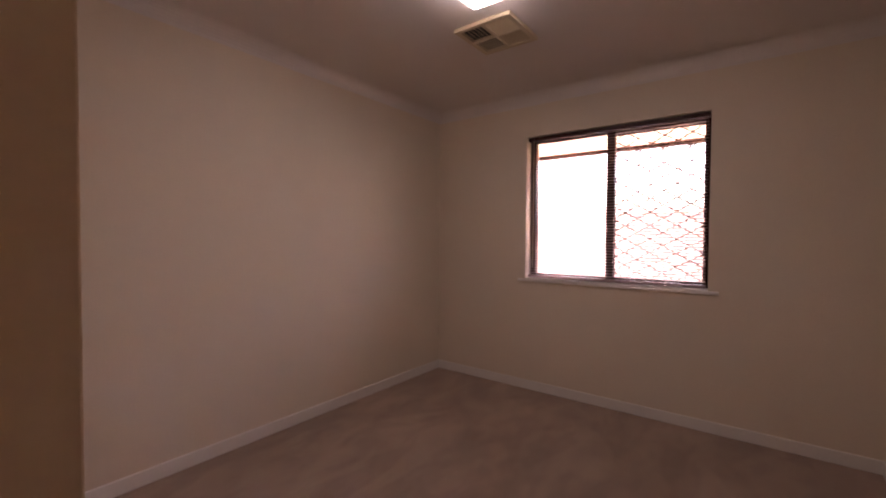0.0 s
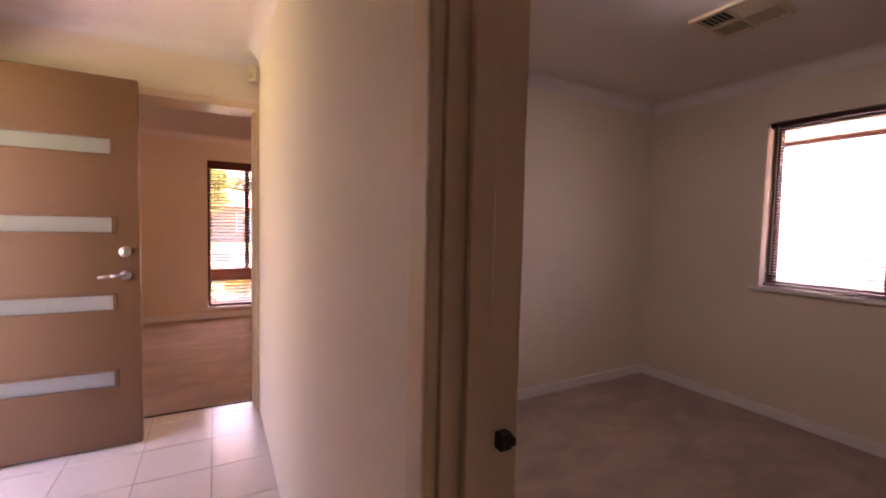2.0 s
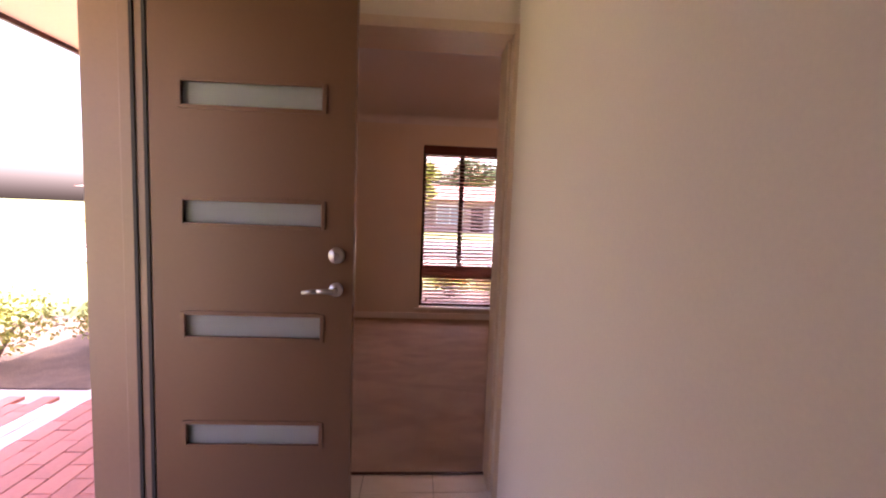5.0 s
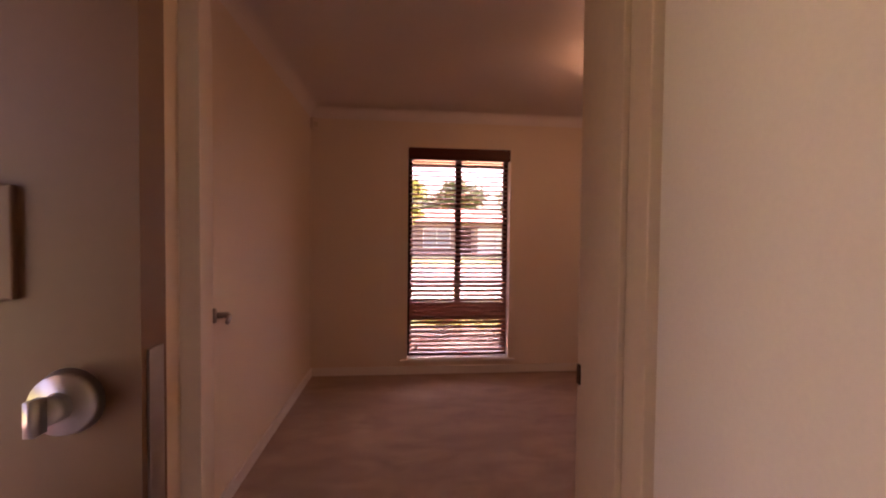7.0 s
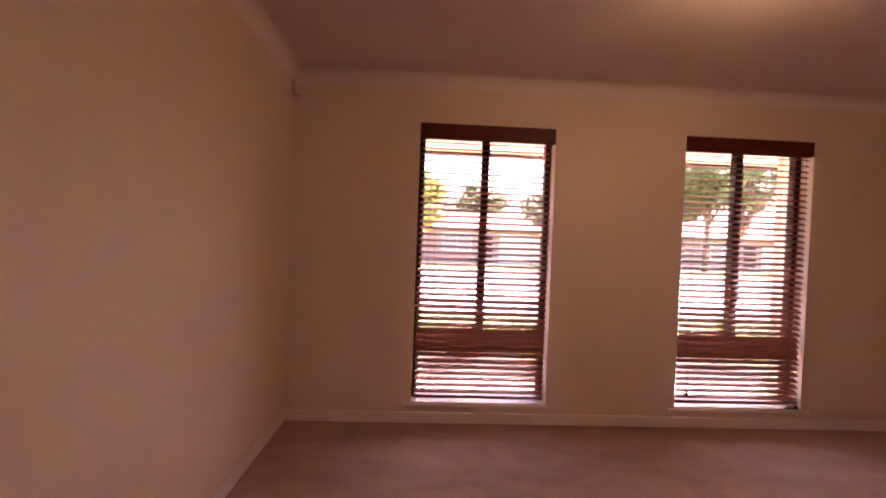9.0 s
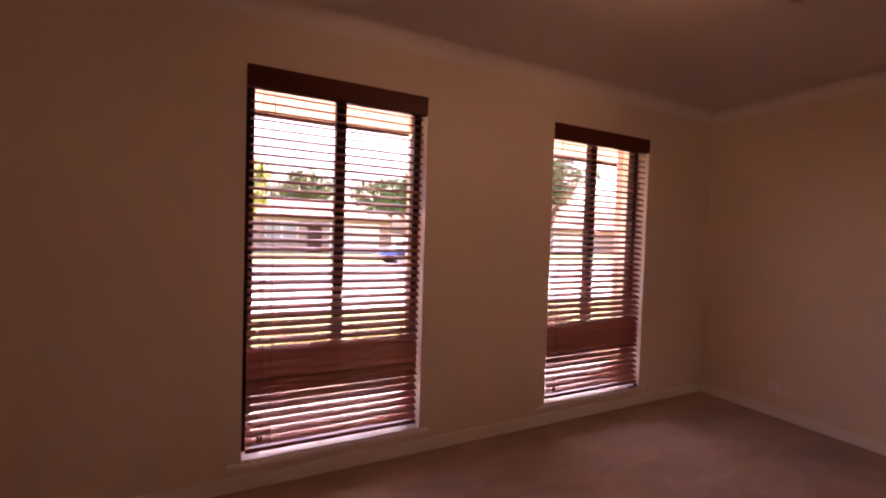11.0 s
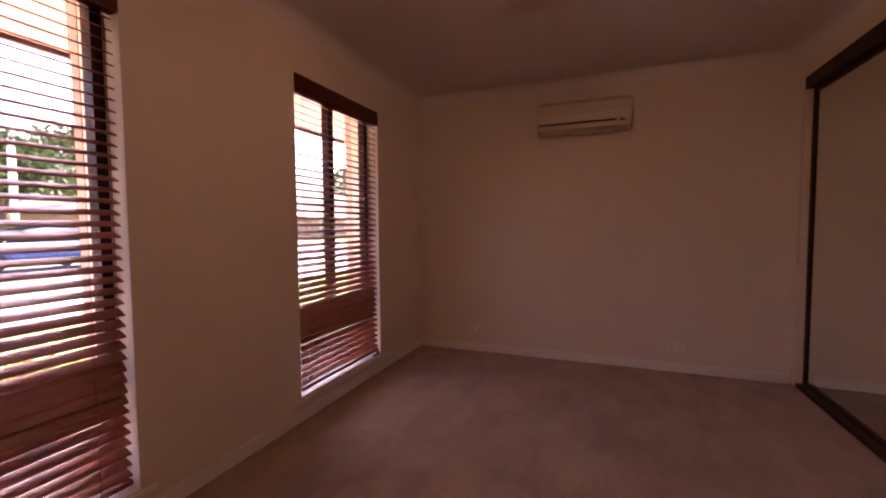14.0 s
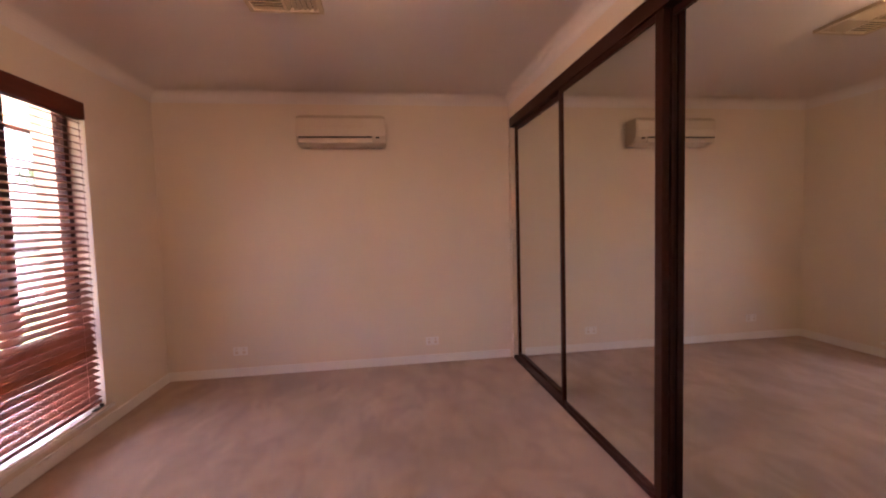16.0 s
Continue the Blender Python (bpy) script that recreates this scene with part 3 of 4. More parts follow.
# ---- mirrored wardrobe ----
robe = thing("wardrobe", "built-in wardrobe with three sliding mirror doors", "wardrobe", (0, 0, 0))
part("top_track", boxes((ROBE - 0.004, -0.14, 2.115, ROBE + 0.09, 2.955, 2.195), bevel=0.003), BROWN, robe)
part("bottom_track", boxes((ROBE + 0.002, -0.14, 0.0, ROBE + 0.09, 2.955, 0.028), bevel=0.003), BROWN, robe)


def mirror_door(y0, y1, x, wide=0.03):
    d = part("sliding_door", boxes((x, y0 + 0.028, 0.04, x + 0.006, y1 - 0.028, 2.105)), MIRROR, robe, "silvered mirror panel")
    for nm, q in (("stile", (x - 0.012, y0, 0.03, x + 0.020, y0 + wide, 2.115)), ("stile", (x - 0.012, y1 - 0.03, 0.03, x + 0.020, y1, 2.115)),
            ("rail", (x - 0.008, y0 + 0.03, 0.03, x + 0.018, y1 - 0.03, 0.055)), ("rail", (x - 0.008, y0 + 0.03, 2.085, x + 0.018, y1 - 0.03, 2.115))):
        part(nm, boxes(q, bevel=0.003), BROWN, d, "brown aluminium edge")


mirror_door(1.845, 2.95, ROBE + 0.055)
mirror_door(0.87, 1.90, ROBE + 0.015, 0.05)
mirror_door(-0.135, 0.90, ROBE + 0.055)


# ---- ceiling fittings ----
def split_unit(x0, x1, z0, z1):
    """A wall-hung air conditioner with a bowed front, outlet flap and slot."""
    a = thing("air_conditioner", "off-white wall-mounted split air conditioner", "air conditioner", ((x0 + x1) / 2, MAS_N, z0))
    w, h = (x1 - x0) / 2, z1 - z0
    bm, prof = bmesh.new(), [(0, 0.0), (-0.10, 0.0), (-0.15, 0.02), (-0.185, 0.07), (-0.195, 0.13), (-0.19, h - 0.03), (-0.17, h - 0.005), (-0.15, h), (0, h)]
    e = [[bm.verts.new((s * w, y, z)) for y, z in prof] for s in (-1, 1)]
    for i in range(len(prof)):
        k = (i + 1) % len(prof)
        bm.faces.new((e[0][i], e[0][k], e[1][k], e[1][i]))
    bm.faces.new(e[0]), bm.faces.new(e[1])
    bmesh.ops.bevel(bm, geom=[g for g in bm.edges if abs(abs(g.verts[0].co.x) - w) < 1e-5 and abs(g.verts[0].co.x - g.verts[1].co.x) < 1e-5], offset=0.01, segments=2, affect="EDGES")
    part("body", bm, PLASTIC, a)
    part("outlet_slot", boxes((-w + 0.02, -0.198, 0.057, w - 0.11, -0.17, 0.064)), BLACK, a, "dark outlet slot")
    part("flap", boxes((-w + 0.02, -0.192, 0.012, w - 0.11, -0.145, 0.050), bevel=0.006), PLASTIC, a)
    part("indicator", boxes((w - 0.08, -0.199, 0.050, w - 0.05, -0.18, 0.060), bevel=0.002), BLACK, a, "small dark indicator")
    part("intake_grille", boxes(*[(-w + 0.03, -0.16 + 0.02 * i, h, w - 0.03, -0.15 + 0.02 * i, h + 0.004) for i in range(7)]), BEIGE, a)


split_unit(-5.35, -4.63, 1.94, 2.18)


def vent(x, y, size, group="ceiling vents"):
    """A four-way ceiling register: frame and four quadrants of angled vanes."""
    v = thing("ceiling_vent", "beige plastic four-way ceiling air vent", "air vent", (x, y, H), 0, group)
    s = size / 2
    part("backing", boxes((-s + 0.02, -s + 0.02, -0.006, s - 0.02, s - 0.02, -0.001)), BLACK, v)
    bm = bmesh.new()
    for q in ((-s, -s, -s + 0.025, s), (s - 0.025, -s, s, s), (-s + 0.025, -s, s - 0.025, -s + 0.025), (-s + 0.025, s - 0.025, s - 0.025, s), (-0.008, -s + 0.025, 0.008, s - 0.025), (-s + 0.025, -0.008, -0.008, 0.008), (0.008, -0.008, s - 0.025, 0.008)):
        solid(bm, q[0], q[1], -0.022, q[2], q[3], -0.001, bevel=0.002)
    part("frame", bm, BEIGE, v)
    n, reach = 6, s - 0.033
    for ix, iy in ((-1, -1), (1, 1), (-1, 1), (1, -1)):
        for i in range(n):
            u = 0.008 + reach * (i + 0.5) / n
            bm = bmesh.new()
            solid(bm, -0.0015, 0.008, -0.012, 0.0015, 0.008 + reach, 0.012)
            tilt = Matrix.Rotation(radians(48), 4, "Y")
            bmesh.ops.transform(bm, matrix=Matrix.Translation((u, 0, -0.012)) @ tilt, verts=bm.verts)
            if ix * iy > 0:
                bmesh.ops.transform(bm, matrix=Matrix.Rotation(radians(0 if ix > 0 else 180), 4, "Z"), verts=bm.verts)
            else:
                bmesh.ops.transform(bm, matrix=Matrix.Rotation(radians(90 if iy > 0 else -90), 4, "Z"), verts=bm.verts)
            part("vane", bm, BEIGE, v)


vent(-1.43, 1.81, 0.345)
vent(-5.12, 1.40, 0.37)
# square glass ceiling light in the small bedroom
cl = thing("ceiling_light", "square frosted glass ceiling light, lit cool white", "ceiling light", (-1.21, 1.32, H), 0)
bm = bmesh.new()
bmesh.ops.create_grid(bm, x_segments=12, y_segments=12, size=0.16)
for v in bm.verts:
    r = max(abs(v.co.x), abs(v.co.y)) / 0.16
    v.co.z = -0.085 + 0.05 * r ** 2.2
part("glass_shade", bm, LAMP_COLD, cl, "glowing frosted glass", True)
part("base", boxes((-0.10, -0.10, -0.03, 0.10, 0.10, -0.001), bevel=0.004), PLASTIC, cl)
for sx in (-1, 1):
    bm = bmesh.new()
    tube(bm, (sx * 0.17, -0.05, -0.03), (sx * 0.17, 0.05, -0.03), 0.006)
    part("clip", bm, STEEL, cl)
bm = bmesh.new()
for q in ((-0.17, -0.17, 0.17, -0.155), (-0.17, 0.155, 0.17, 0.17), (-0.17, -0.155, -0.155, 0.155), (0.155, -0.155, 0.17, 0.155)):
    solid(bm, q[0], q[1], -0.034, q[2], q[3], -0.026, bevel=0.002)
part("glass_rim", bm, GLASS, cl, "clear glass rim")
# spotlight cluster in the main bedroom
sl = thing("spotlight_cluster", "dark bronze ceiling spotlight cluster with four lit glass shades", "ceiling light", (-5.01, 0.75, H), 8)
part("base", boxes((-0.11, -0.11, -0.018, 0.11, 0.11, -0.001), bevel=0.004), BRONZE, sl)
part("crossbar", boxes((-0.13, -0.02, -0.034, 0.13, 0.02, -0.0185), bevel=0.004), BRONZE, sl)
for ax, ay, yaw in ((-0.085, -0.075, 215), (-0.075, 0.08, 140), (0.085, 0.075, 40), (0.08, -0.08, -50)):
    bm = bmesh.new()
    tube(bm, (ax * 0.6, ay * 0.4, -0.026), (ax, ay, -0.055), 0.007)
    tube(bm, (ax, ay, -0.048), (ax, ay, -0.075), 0.013)
    arm = part("arm", bm, BRONZE, sl)
    d = Vector((math.cos(radians(yaw)) * 0.38, math.sin(radians(yaw)) * 0.38, -0.92)).normalized()
    p = Vector((ax, ay, -0.075))
    bm = bmesh.new()
    tube(bm, p, p + d * 0.03, 0.019, 0.023, 14)
    part("lamp_holder", bm, BRONZE, arm, "", True)
    bm = bmesh.new()
    tube(bm, p + d * 0.03, p + d * 0.072, 0.024, 0.036, 6)
    tube(bm, p + d * 0.072, p + d * 0.09, 0.036, 0.022, 6)
    part("glass_shade", bm, LAMP_WARM, arm, "glowing warm glass shade")


# ---- small fittings ----
def sensor(x, y, z, turn):
    s = thing("motion_sensor", "small off-white corner alarm sensor", "alarm sensor", (x, y, z), turn)
    part("housing", boxes((-0.03, -0.025, -0.05, 0.03, 0.02, 0.05), bevel=0.008), PLASTIC, s)
    part("lens", boxes((-0.02, -0.030, -0.035, 0.02, -0.024, 0.01), bevel=0.002), BEIGE, s, "dull plastic lens")


sensor(MAS_W + 0.035, MAS_S + 0.035, 2.26, 45 + 90)
sensor(CROSS_E + 0.035, HALL_N - 0.032, 2.25, 45)


bm = bmesh.new()
tube(bm, (0, 0, -0.002), (0, 0, -0.022), 0.062, 0.058, 28)
tube(bm, (0, 0, -0.022), (0, 0, -0.036), 0.045, 0.036, 28)
alarm = thing("smoke_alarm", "small round beige smoke alarm on hallway ceiling", "smoke alarm", (-2.80, -0.915, H))
part("body", bm, BEIGE, alarm)
part("test_button", boxes((-0.008, -0.008, -0.039, 0.008, 0.008, -0.035), bevel=0.001), PLASTIC, alarm)


def outlet(x, y, z):
    o = thing("power_outlet", "white double power outlet on the wall", "power outlet", (x, y, z), 0, "outlets")
    part("plate", boxes((-0.058, -0.009, -0.036, 0.058, 0.0, 0.036), bevel=0.003), TRIM, o)
    for sx in (-0.03, 0.03):
        part("switch", boxes((sx - 0.006, -0.013, 0.012, sx + 0.006, -0.008, 0.026), bevel=0.001), PLASTIC, o)
        part("socket", boxes((sx - 0.012, -0.0098, -0.02, sx + 0.012, -0.0085, 0.0)), PLASTIC, o, "pale socket face")


outlet(-4.27, MAS_N, 0.20)
outlet(-5.93, MAS_N, 0.22)

# ---- outside ----
G = -0.12
structure("ground", boxes((-900, -900, G - 0.5, 900, 900, G - 0.06)), GRASS, "mown green lawn and open ground", "ground")
structure("road", boxes((-24, -300, G - 0.06, -15, 300, G - 0.05)), ROAD, "grey asphalt street", "road")
structure("kerb", boxes((-15, -300, G - 0.06, -14.6, 300, G + 0.06)), CONCRETE, "pale concrete kerb", "kerb")
structure("pavement", boxes((-13.2, -300, G - 0.06, -11.8, 300, G - 0.02)), CONCRETE, "pale concrete footpath", "pavement")
structure("path_side", boxes((-7.85, -3.1, G - 0.06, -6.75, 6.0, G - 0.012)), PALE, "pale pinkish paved path along the wall", "path")
structure("path_north", boxes((-6.7, 3.13, G - 0.06, 4.4, 6.15, G - 0.015)), CONCRETE, "grey concrete side paving", "paving")
structure("driveway", boxes((-14.6, -60, G - 0.06, -13.2, 60, G - 0.015)), PALE, "pale pink paved verge", "paving")
structure("garden_bed", boxes((-9.2, -4.6, G - 0.06, -7.86, 3.6, G + 0.0)), MULCH, "dark bark mulch garden bed", "garden bed")
structure("garden_bed_porch", boxes((-6.77, -5.2, G - 0.06, -4.7, -3.1, G + 0.0)), MULCH, "dark bark mulch garden bed", "garden bed")
structure("porch_base", boxes((-4.7, -5.2, G - 0.06, 2.4, -1.89, G - 0.035), (-6.77, -3.1, G - 0.06, -4.7, -1.89, G - 0.035)), CONCRETE, "sandy bedding under brick paving", "paving")
structure("soffit_west", boxes((-7.45, -3.05, 2.10, -6.76, 3.6, 2.16)), SOFFIT, "peach painted eave soffit", "soffit")
structure("soffit_porch", boxes((-6.76, -3.05, 2.32, 2.4, -1.89, 2.38)), SOFFIT, "peach painted porch soffit", "soffit")
structure("soffit_north", boxes((-6.76, 3.125, 2.09, 2.4, 3.8, 2.15)), SOFFIT, "peach painted eave soffit", "soffit")
structure("fascia", boxes((-7.48, -3.08, 2.075, -7.45, 3.6, 2.28), (-7.45, -3.08, 2.29, 2.4, -3.05, 2.46), (-7.45, 3.8, 2.045, 2.4, 3.83, 2.25)), BROWN, "brown timber fascia board", "fascia")
structure("wall_outside", boxes((-6.82, MAS_S - 0.25, G, -6.76, W1[0] - 0.001, 2.1), (-6.82, W1[1] + 0.001, G, -6.76, W2[0] - 0.001, 2.1), (-6.82, W2[1] + 0.001, G, -6.76, 3.2, 2.1),
    (-6.82, W1[0] - 0.001, G, -6.76, W1[1] + 0.001, WZ[0] - 0.03), (-6.82, W2[0] - 0.001, G, -6.76, W2[1] + 0.001, WZ[0] - 0.03),
    (-6.76, -1.755, G, -3.32, -1.74, 2.32), (FX0 - 0.16, -1.905, G, FX0 - 0.005, -1.89, 2.32), (FX1 + 0.001, -1.905, G, 2.2, -1.89, 2.32)), RENDER, "pink cement-rendered outside wall", "wall")
structure("wall_reveal", boxes((FX0 - 0.004, -1.91, G, FX0 + 0.012, -1.762, FH)), DOORFRAME, "taupe painted door reveal", "wall")
# unseen slab added over the ceilings to close off the sun; it shades the ground nearby
structure("roof", boxes((-7.5, -3.1, 2.62, 2.5, 3.9, 2.75)), ROOF, "unseen flat roof slab, added to keep sun off the rooms", "roof")


def leaves(n, blobs, size, seed, flat=0.5):
    """Many small leaf blades scattered through overlapping clumps."""
    rng = np.random.default_rng(seed)
    vs, fs = [], []
    w = np.array([b[3] ** 2 for b in blobs], float)
    for k in rng.choice(len(blobs), n, p=w / w.sum()):
        bx, by, bz, br = blobs[k]
        d = rng.normal(size=3)
        d /= np.linalg.norm(d)
        c = np.array((bx, by, bz)) + d * br * rng.uniform(0.45, 1.08) * np.array((1, 1, 0.75))
        u = rng.normal(size=3)
        u /= np.linalg.norm(u)
        v = np.cross(u, rng.normal(size=3))
        v /= np.linalg.norm(v)
        s = size * rng.uniform(0.6, 1.3)
        i = len(vs)
        vs += [tuple(c - u * s), tuple(c + v * s * flat), tuple(c + u * s), tuple(c - v * s * flat)]
        fs.append((i, i + 1, i + 2, i + 3))
    me = bpy.data.meshes.new("crown")
    me.from_pydata(vs, [], fs)
    return me


def tree(at, height, spread, n, size, seed, leaf, label, lean=0.0):
    """A tapered, forking trunk and a crown of leaf clumps with gaps."""
    t = thing("tree", label, "tree", at)
    rng = random.Random(seed)
    bm = bmesh.new()
    fork = Vector((lean * 0.3, 0.05, height * 0.38))
    r = height * 0.022
    tube(bm, (0, 0, -0.05), fork * 0.5, r * 1.25, r, 10)
    tube(bm, fork * 0.48, fork, r, r * 0.85, 10)
    blobs = []
    for i in range(7):
        a = i * 2.4 + rng.uniform(-0.4, 0.4)
        rad = spread * rng.uniform(0.25, 0.8)
        tip = Vector((fork.x + lean + math.cos(a) * rad, math.sin(a) * rad, height * rng.uniform(0.62, 0.9)))
        midp = fork.lerp(tip, 0.5) + Vector((rng.uniform(-0.1, 0.1), rng.uniform(-0.1, 0.1), 0.1)) * spread
        tube(bm, fork, midp, r * 0.6, r * 0.4, 8)
        tube(bm, midp, tip, r * 0.4, r * 0.12, 7)
        blobs.append((*tip, spread * rng.uniform(0.3, 0.5)))
        blobs.append((*(midp + Vector((0, 0, 0.1 * spread))), spread * rng.uniform(0.2, 0.35)))
    part("trunk", bm, BARK, t, "", True)
    me = leaves(n, blobs, size, seed)
    me.materials.append(leaf)
    c = new("crown", me)
    c.parent = t
    return t


def shrub(at, r, h, n, size, seed, leaf, label, flowers=0):
    s = thing("shrub", label, "shrub", at)
    rng = random.Random(seed)
    blobs = [(rng.uniform(-r, r) * 0.6, rng.uniform(-r, r) * 0.6, h * rng.uniform(0.35, 0.65), r * rng.uniform(0.35, 0.55)) for _ in range(9)]
    bm = bmesh.new()
    for b in blobs:
        tube(bm, (b[0] * 0.2, b[1] * 0.2, -0.02), b[:3], 0.012, 0.004, 6)
    part("stems", bm, BARK, s)
    me = leaves(n, blobs, size, seed)
    me.materials.append(leaf)
    c = new("foliage", me)
    c.parent = s
    if flowers:
        me = leaves(flowers, [(x, y, z + 0.05, q) for x, y, z, q in blobs], size * 0.8, seed + 50, 0.9)
        me.materials.append(PETAL)
        c = new("flowers", me)
        c.parent = s
        tagged(c, "small red flowers")


tree((-8.0, -4.5, G), 2.0, 0.75, 5200, 0.032, 3, LEAF, "small green leafy garden tree with slender trunk")
for i, (x, y, r) in enumerate(((-5.6, -3.45, 0.45), (-6.4, -3.65, 0.5), (-5.2, -4.3, 0.6), (-7.2, -4.0, 0.55))):
    shrub((x, y, G), r, 0.65, 3000, 0.022, 20 + i, LEAFY, "low yellow-green clipped garden shrub")
for i, (x, y) in enumerate(((-8.4, -0.9), (-8.5, -0.1), (-8.3, 0.7), (-8.4, 2.0), (-8.3, 3.0))):
    shrub((x, y, G), 0.42, 0.55, 1800, 0.024, 40 + i, LEAFY, "low yellow-green flowering shrub in bed", 260)
tree((-13.4, 7.0, G), 4.4, 1.1, 4600, 0.055, 7, LEAF, "street-side tree with brown trunk and thin green crown", 0.2)
tree((-14.0, -0.75, G), 3.15, 1.05, 6500, 0.055, 11, LEAFY, "bright green leafy verge tree")
tree((-29, 9.0, G), 5.6, 2.8, 4200, 0.2, 12, LEAF, "dark green tree across the street")
tree((-31, -9, G), 7.5, 3.2, 4200, 0.2, 13, LEAF, "dark green tree across the street")
tree((-33, 20, G), 8.5, 3.6, 4200, 0.22, 14, LEAF, "dark green tree across the street")
for i, (x, y, h) in enumerate(((-46, 13.5, 8.4), (-45, 19.5, 9.0), (-48, 4.5, 7.0), (-47, 27, 8.0), (-48, -4, 7.5))):
    tree((x, y, G), h, 3.9, 3600, 0.24, 60 + i, LEAF, "tall dark green tree behind the far houses")
tree((-26, 34, G), 7.0, 3.4, 4200, 0.2, 15, LEAF, "dark green tree across the street")


def house(x, y, w, d, hue, label, turn=0):
    """A single-storey brick house with hipped tile roof, windows, door and garage."""
    h = thing("house", label, "house", (x, y, G), turn)
    part("wall", boxes((0, -w / 2, -0.06, -d, w / 2, 2.5)), hue, h)
    bm, e = bmesh.new(), 0.6
    b = [bm.verts.new(p) for p in ((e, -w / 2 - e, 2.45), (e, w / 2 + e, 2.45), (-d - e, w / 2 + e, 2.45), (-d - e, -w / 2 - e, 2.45))]
    t = [bm.verts.new(p) for p in ((-d / 2, -w / 2 + d / 2, 3.9), (-d / 2, w / 2 - d / 2, 3.9))]
    for f in ((b[0], b[1], t[1], t[0]), (b[1], b[2], t[1]), (b[2], b[3], t[0], t[1]), (b[3], b[0], t[0]), (b[3], b[2], b[1], b[0])):
        bm.faces.new(f)
    part("roof", bm, ROOF, h)
    for y0, y1, z0, z1 in ((-w * 0.40, -w * 0.24, 0.9, 2.1), (-w * 0.08, w * 0.06, 0.6, 2.1)):
        wn_ = part("window", boxes((0, y0, z0, 0.04, y1, z1), bevel=0.01), TRIM, h)
        part("pane", boxes((0.041, y0 + 0.06, z0 + 0.06, 0.05, (y0 + y1) / 2 - 0.03, z1 - 0.06), (0.041, (y0 + y1) / 2 + 0.03, z0 + 0.06, 0.05, y1 - 0.06, z1 - 0.06)), GREYGLASS, wn_, "grey window glass")
    part("garage_door", boxes(*[(0, w * 0.2, 0.0 + 0.53 * i, 0.04, w * 0.44, 0.51 + 0.53 * i) for i in range(4)], bevel=0.01), TRIM, h)
    part("door", boxes((0, w * 0.1, 0.0, 0.04, w * 0.165, 2.05), bevel=0.01), BROWN, h)


house(-34, 2, 15, 9, BRICKWALL, "single-storey pale brick house with unseen flat roof slab, added to keep sun off the rooms")
house(-34, -18, 14, 9, BRICKWALL, "single-storey pale brick house with unseen flat roof slab, added to keep sun off the rooms")
house(-35, 23, 15, 9, BRICKWALL, "single-storey pale brick house with unseen flat roof slab, added to keep sun off the rooms")
house(-35, 44, 15, 9, BRICKWALL, "single-storey pale brick house with unseen flat roof slab, added to keep sun off the rooms")


def car(x, y, turn, label):
    """A parked hatchback: shaped body, glasshouse and four wheels."""
    c = thing("car", label, "car", (x, y, G - 0.05), turn)
    prof = [(-2.05, 0.35), (-2.08, 0.62), (-1.9, 0.80), (-1.05, 0.92), (1.3, 0.95), (1.95, 0.88), (2.05, 0.6), (2.02, 0.35)]
    cab = [(-1.1, 0.90), (-0.45, 1.38), (0.1, 1.46), (1.0, 1.42), (1.75, 0.93)]
    for nm, pr, wd, wt, m in (("body", prof, 0.86, 0.82, CARPAINT), ("glasshouse", cab, 0.78, 0.60, BLACK)):
        bm = bmesh.new()
        zs = [p[1] for p in pr]
        e = [[bm.verts.new((px, s * (wd + (wt - wd) * (pz - min(zs)) / (max(zs) - min(zs))), pz)) for px, pz in pr] for s in (-1, 1)]
        for i in range(len(pr)):
            k = (i + 1) % len(pr)
            bm.faces.new((e[0][i], e[0][k], e[1][k], e[1][i]))
        bm.faces.new(e[0]), bm.faces.new(e[1])
        bmesh.ops.bevel(bm, geom=list(bm.edges), offset=0.05, segments=2, affect="EDGES")
        part(nm, bm, m, c, "", True)
    part("roof_panel", boxes((-0.5, -0.58, 1.42, 1.05, 0.58, 1.48), bevel=0.02), CARPAINT, c)
    for px in (-1.3, 1.3):
        for s in (-1, 1):
            bm = bmesh.new()
            tube(bm, (px, s * 0.70, 0.32), (px, s * 0.88, 0.32), 0.32, 0.31, 24)
            wheel = part("wheel", bm, TYRE, c)
            bm = bmesh.new()
            tube(bm, (px, s * 0.86, 0.32), (px, s * 0.89, 0.32), 0.20, 0.19, 20)
            part("rim", bm, STEEL, wheel)


pole = thing("power_pole", "pale grey round pole beside the street", "pole", (-25.6, 8.0, G))
bm = bmesh.new()
tube(bm, (0, 0, -0.1), (0, 0, 4.4), 0.13, 0.11, 16)
part("shaft", bm, TRIM, pole, "", True)
bm = bmesh.new()
tube(bm, (0, 0, 4.4), (0, 0, 4.46), 0.125, 0.06, 16)
part("cap", bm, CONCRETE, pole, "", True)
car(-22.8, 7.2, 90, "blue hatchback parked across the street")
car(-26.5, -3.0, 0, "dark blue hatchback parked in a driveway")
# neighbour's side: a fence and a house wall beyond the small bedroom
fence = thing("fence", "pinkish corrugated metal side fence", "fence", (0, 6.2, G))
me = mesh_of("panel", boxes((0, -0.02, -0.06, 0.76, 0.0, 1.75), (0.0, -0.04, -0.06, 0.06, -0.02, 1.75), (0.25, -0.035, -0.06, 0.31, -0.02, 1.75), (0.5, -0.035, -0.06, 0.56, -0.02, 1.75)), FENCE)
pieces("panel", me, [pose(-7.0 + 0.765 * i, 0, 0) for i in range(15)], fence)
part("top_rail", boxes((-7.0, -0.05, 1.75, 4.5, 0.02, 1.80), bevel=0.005), FENCE, fence)

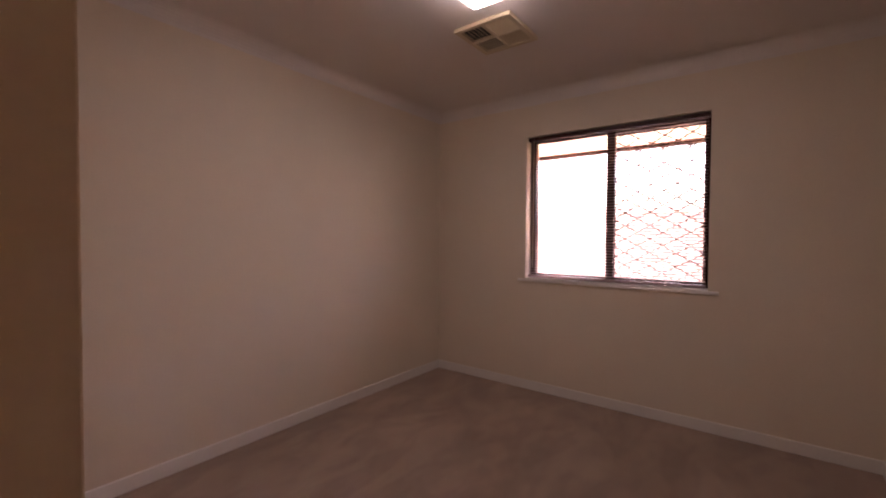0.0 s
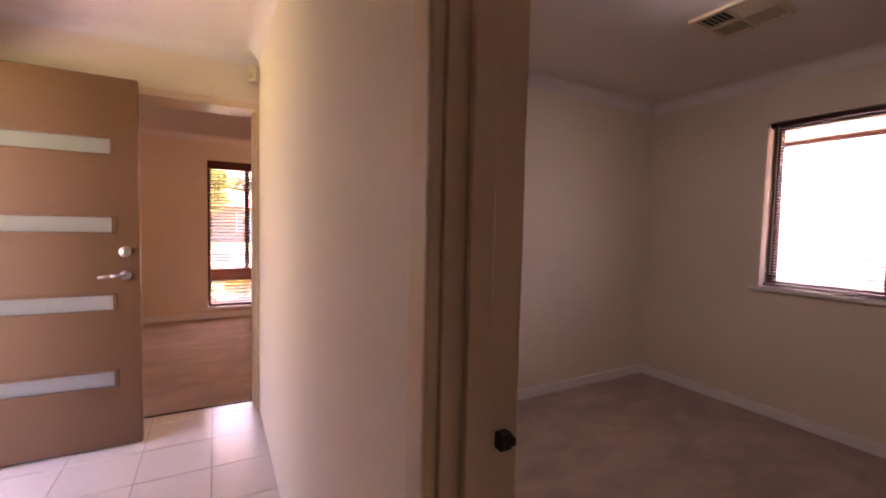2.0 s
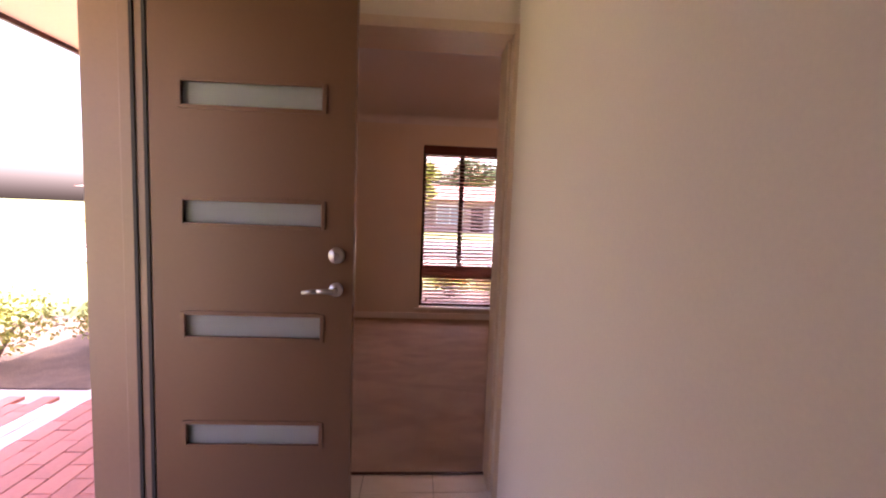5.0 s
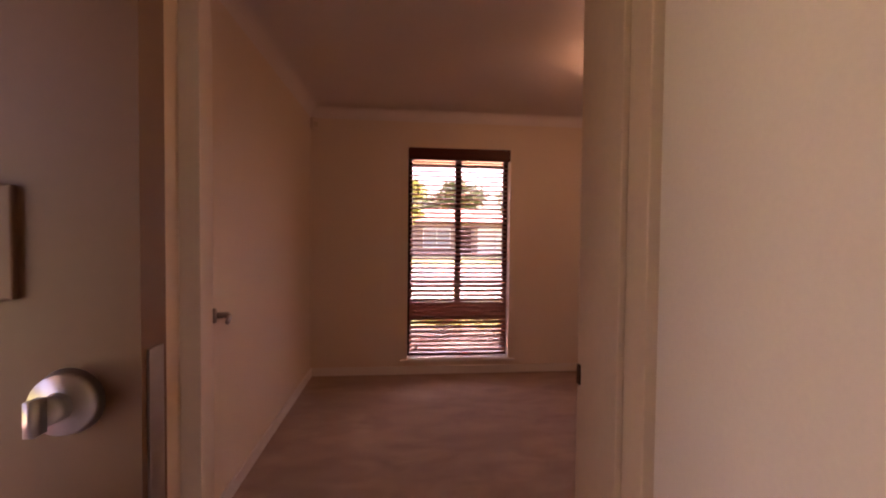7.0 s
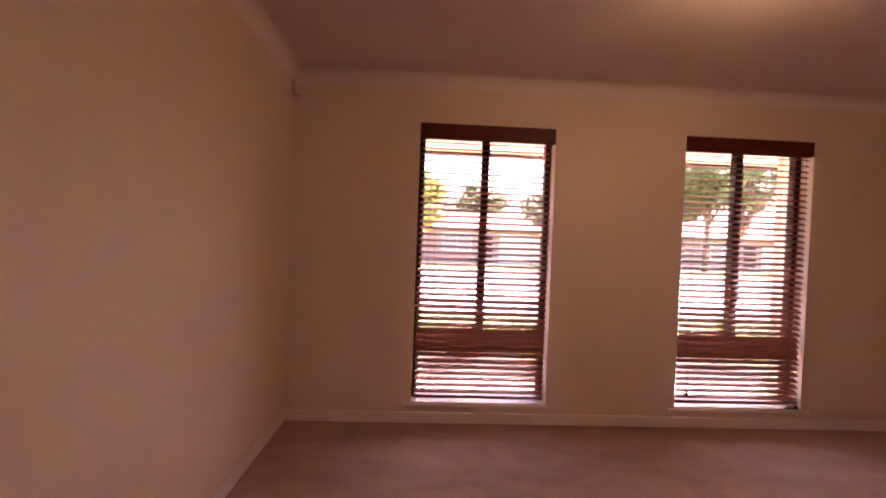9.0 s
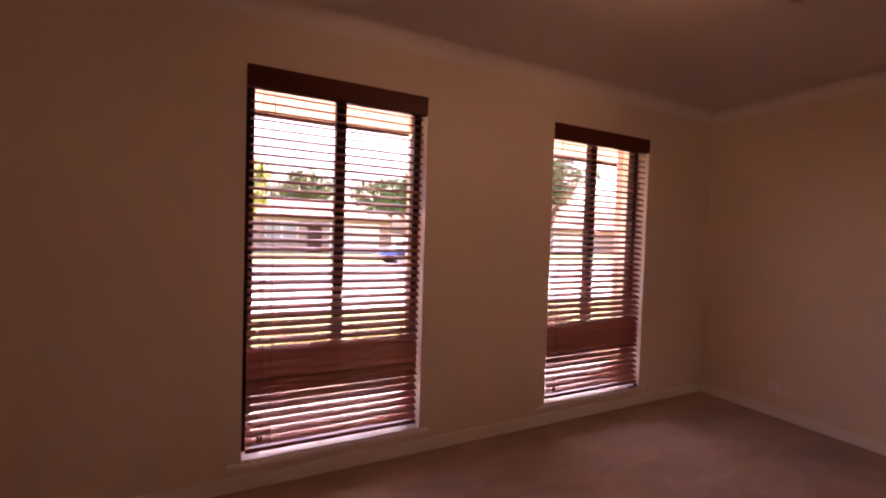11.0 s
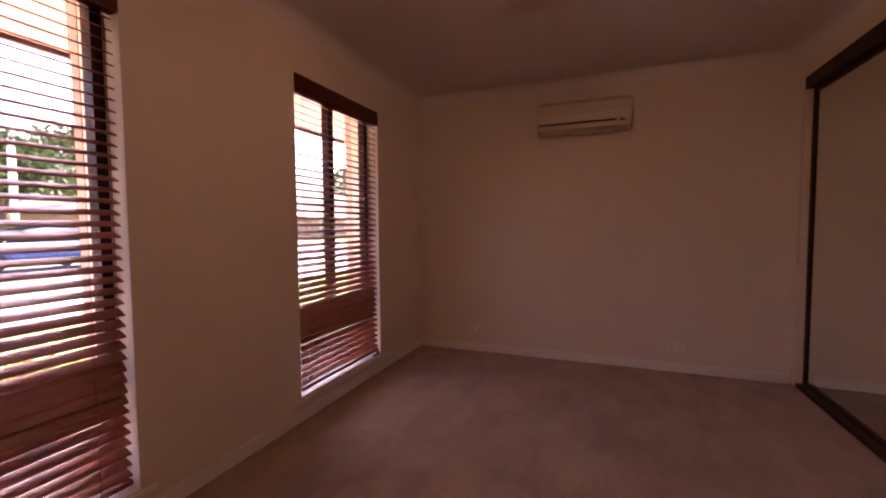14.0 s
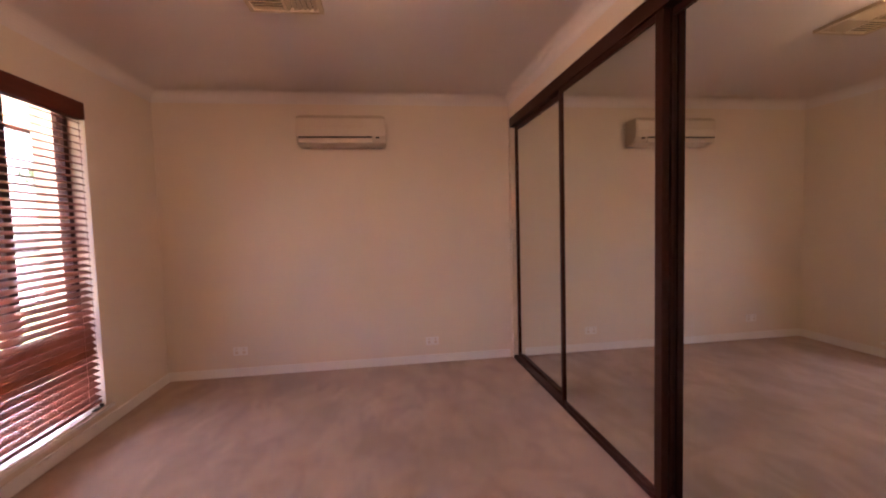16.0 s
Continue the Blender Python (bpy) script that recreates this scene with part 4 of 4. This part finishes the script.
# ---- tiles and pavers, one by one ----
fl = tagged(part("floor_hall", boxes((-3.483, ENTRY_S, -0.1, EAST, -0.20, -0.004)), GROUT), "cream ceramic tiled hallway floor with grey grout", "floor", kind="structure")
TP = 0.335
tile_me = {}
spots = []
xs = [-3.345 + TP * k for k in range(-1, 17)]
ys = [-0.566 - TP * k for k in range(-1, 4)]
for x in xs:
    for y in ys:
        x0, x1 = max(x + 0.002, -3.481), min(x + TP - 0.002, EAST)
        y0, y1 = max(y - TP + 0.002, ENTRY_S + 0.02), min(y - 0.002, HALL_N)
        if x1 - x0 < 0.02 or y1 - y0 < 0.02:
            continue
        key = (round(x1 - x0, 3), round(y1 - y0, 3))
        if key not in tile_me:
            tile_me[key] = mesh_of("tile", boxes((0, 0, -0.008, key[0], key[1], 0.0), bevel=0.0012), TILE)
        ob = new("tile", tile_me[key])
        ob.parent = fl
        ob.matrix_basis = pose(x0, y0, random.uniform(-0.0004, 0.0002))
pv = tagged(part("paving", boxes((-6.77, -3.1, G - 0.034, 2.4, -1.91, G - 0.012), (-4.7, -5.2, G - 0.034, 2.4, -3.101, G - 0.012)), CONCRETE), "red brick paving in herringbone with pale border", "paving", kind="structure")
bme = mesh_of("brick", boxes((-0.113, -0.055, -0.03, 0.113, 0.055, 0.012), bevel=0.004), PAVER)
pme = mesh_of("brick", boxes((-0.113, -0.055, -0.03, 0.113, 0.055, 0.012), bevel=0.004), PALE)
count = 0
for i in range(-16, 17):
    for j in range(-16, 17):
        if count >= 300:
            break
        cx, cy = -4.2 + 0.232 * i, -3.0 + 0.116 * j
        if not (-6.6 < cx < -2.0 and -3.85 < cy < -2.0):
            continue
        if cy < -3.05 and cx < -4.55:
            continue
        edge = -3.12 < cy < -2.98 or cy > -2.08
        ob = new("brick", pme if edge else bme)
        ob.parent = pv
        ob.matrix_basis = pose(cx + (0.116 if j % 2 else 0), cy, G + random.uniform(-0.002, 0.001), 0, 0, random.uniform(-0.6, 0.6))
        count += 1
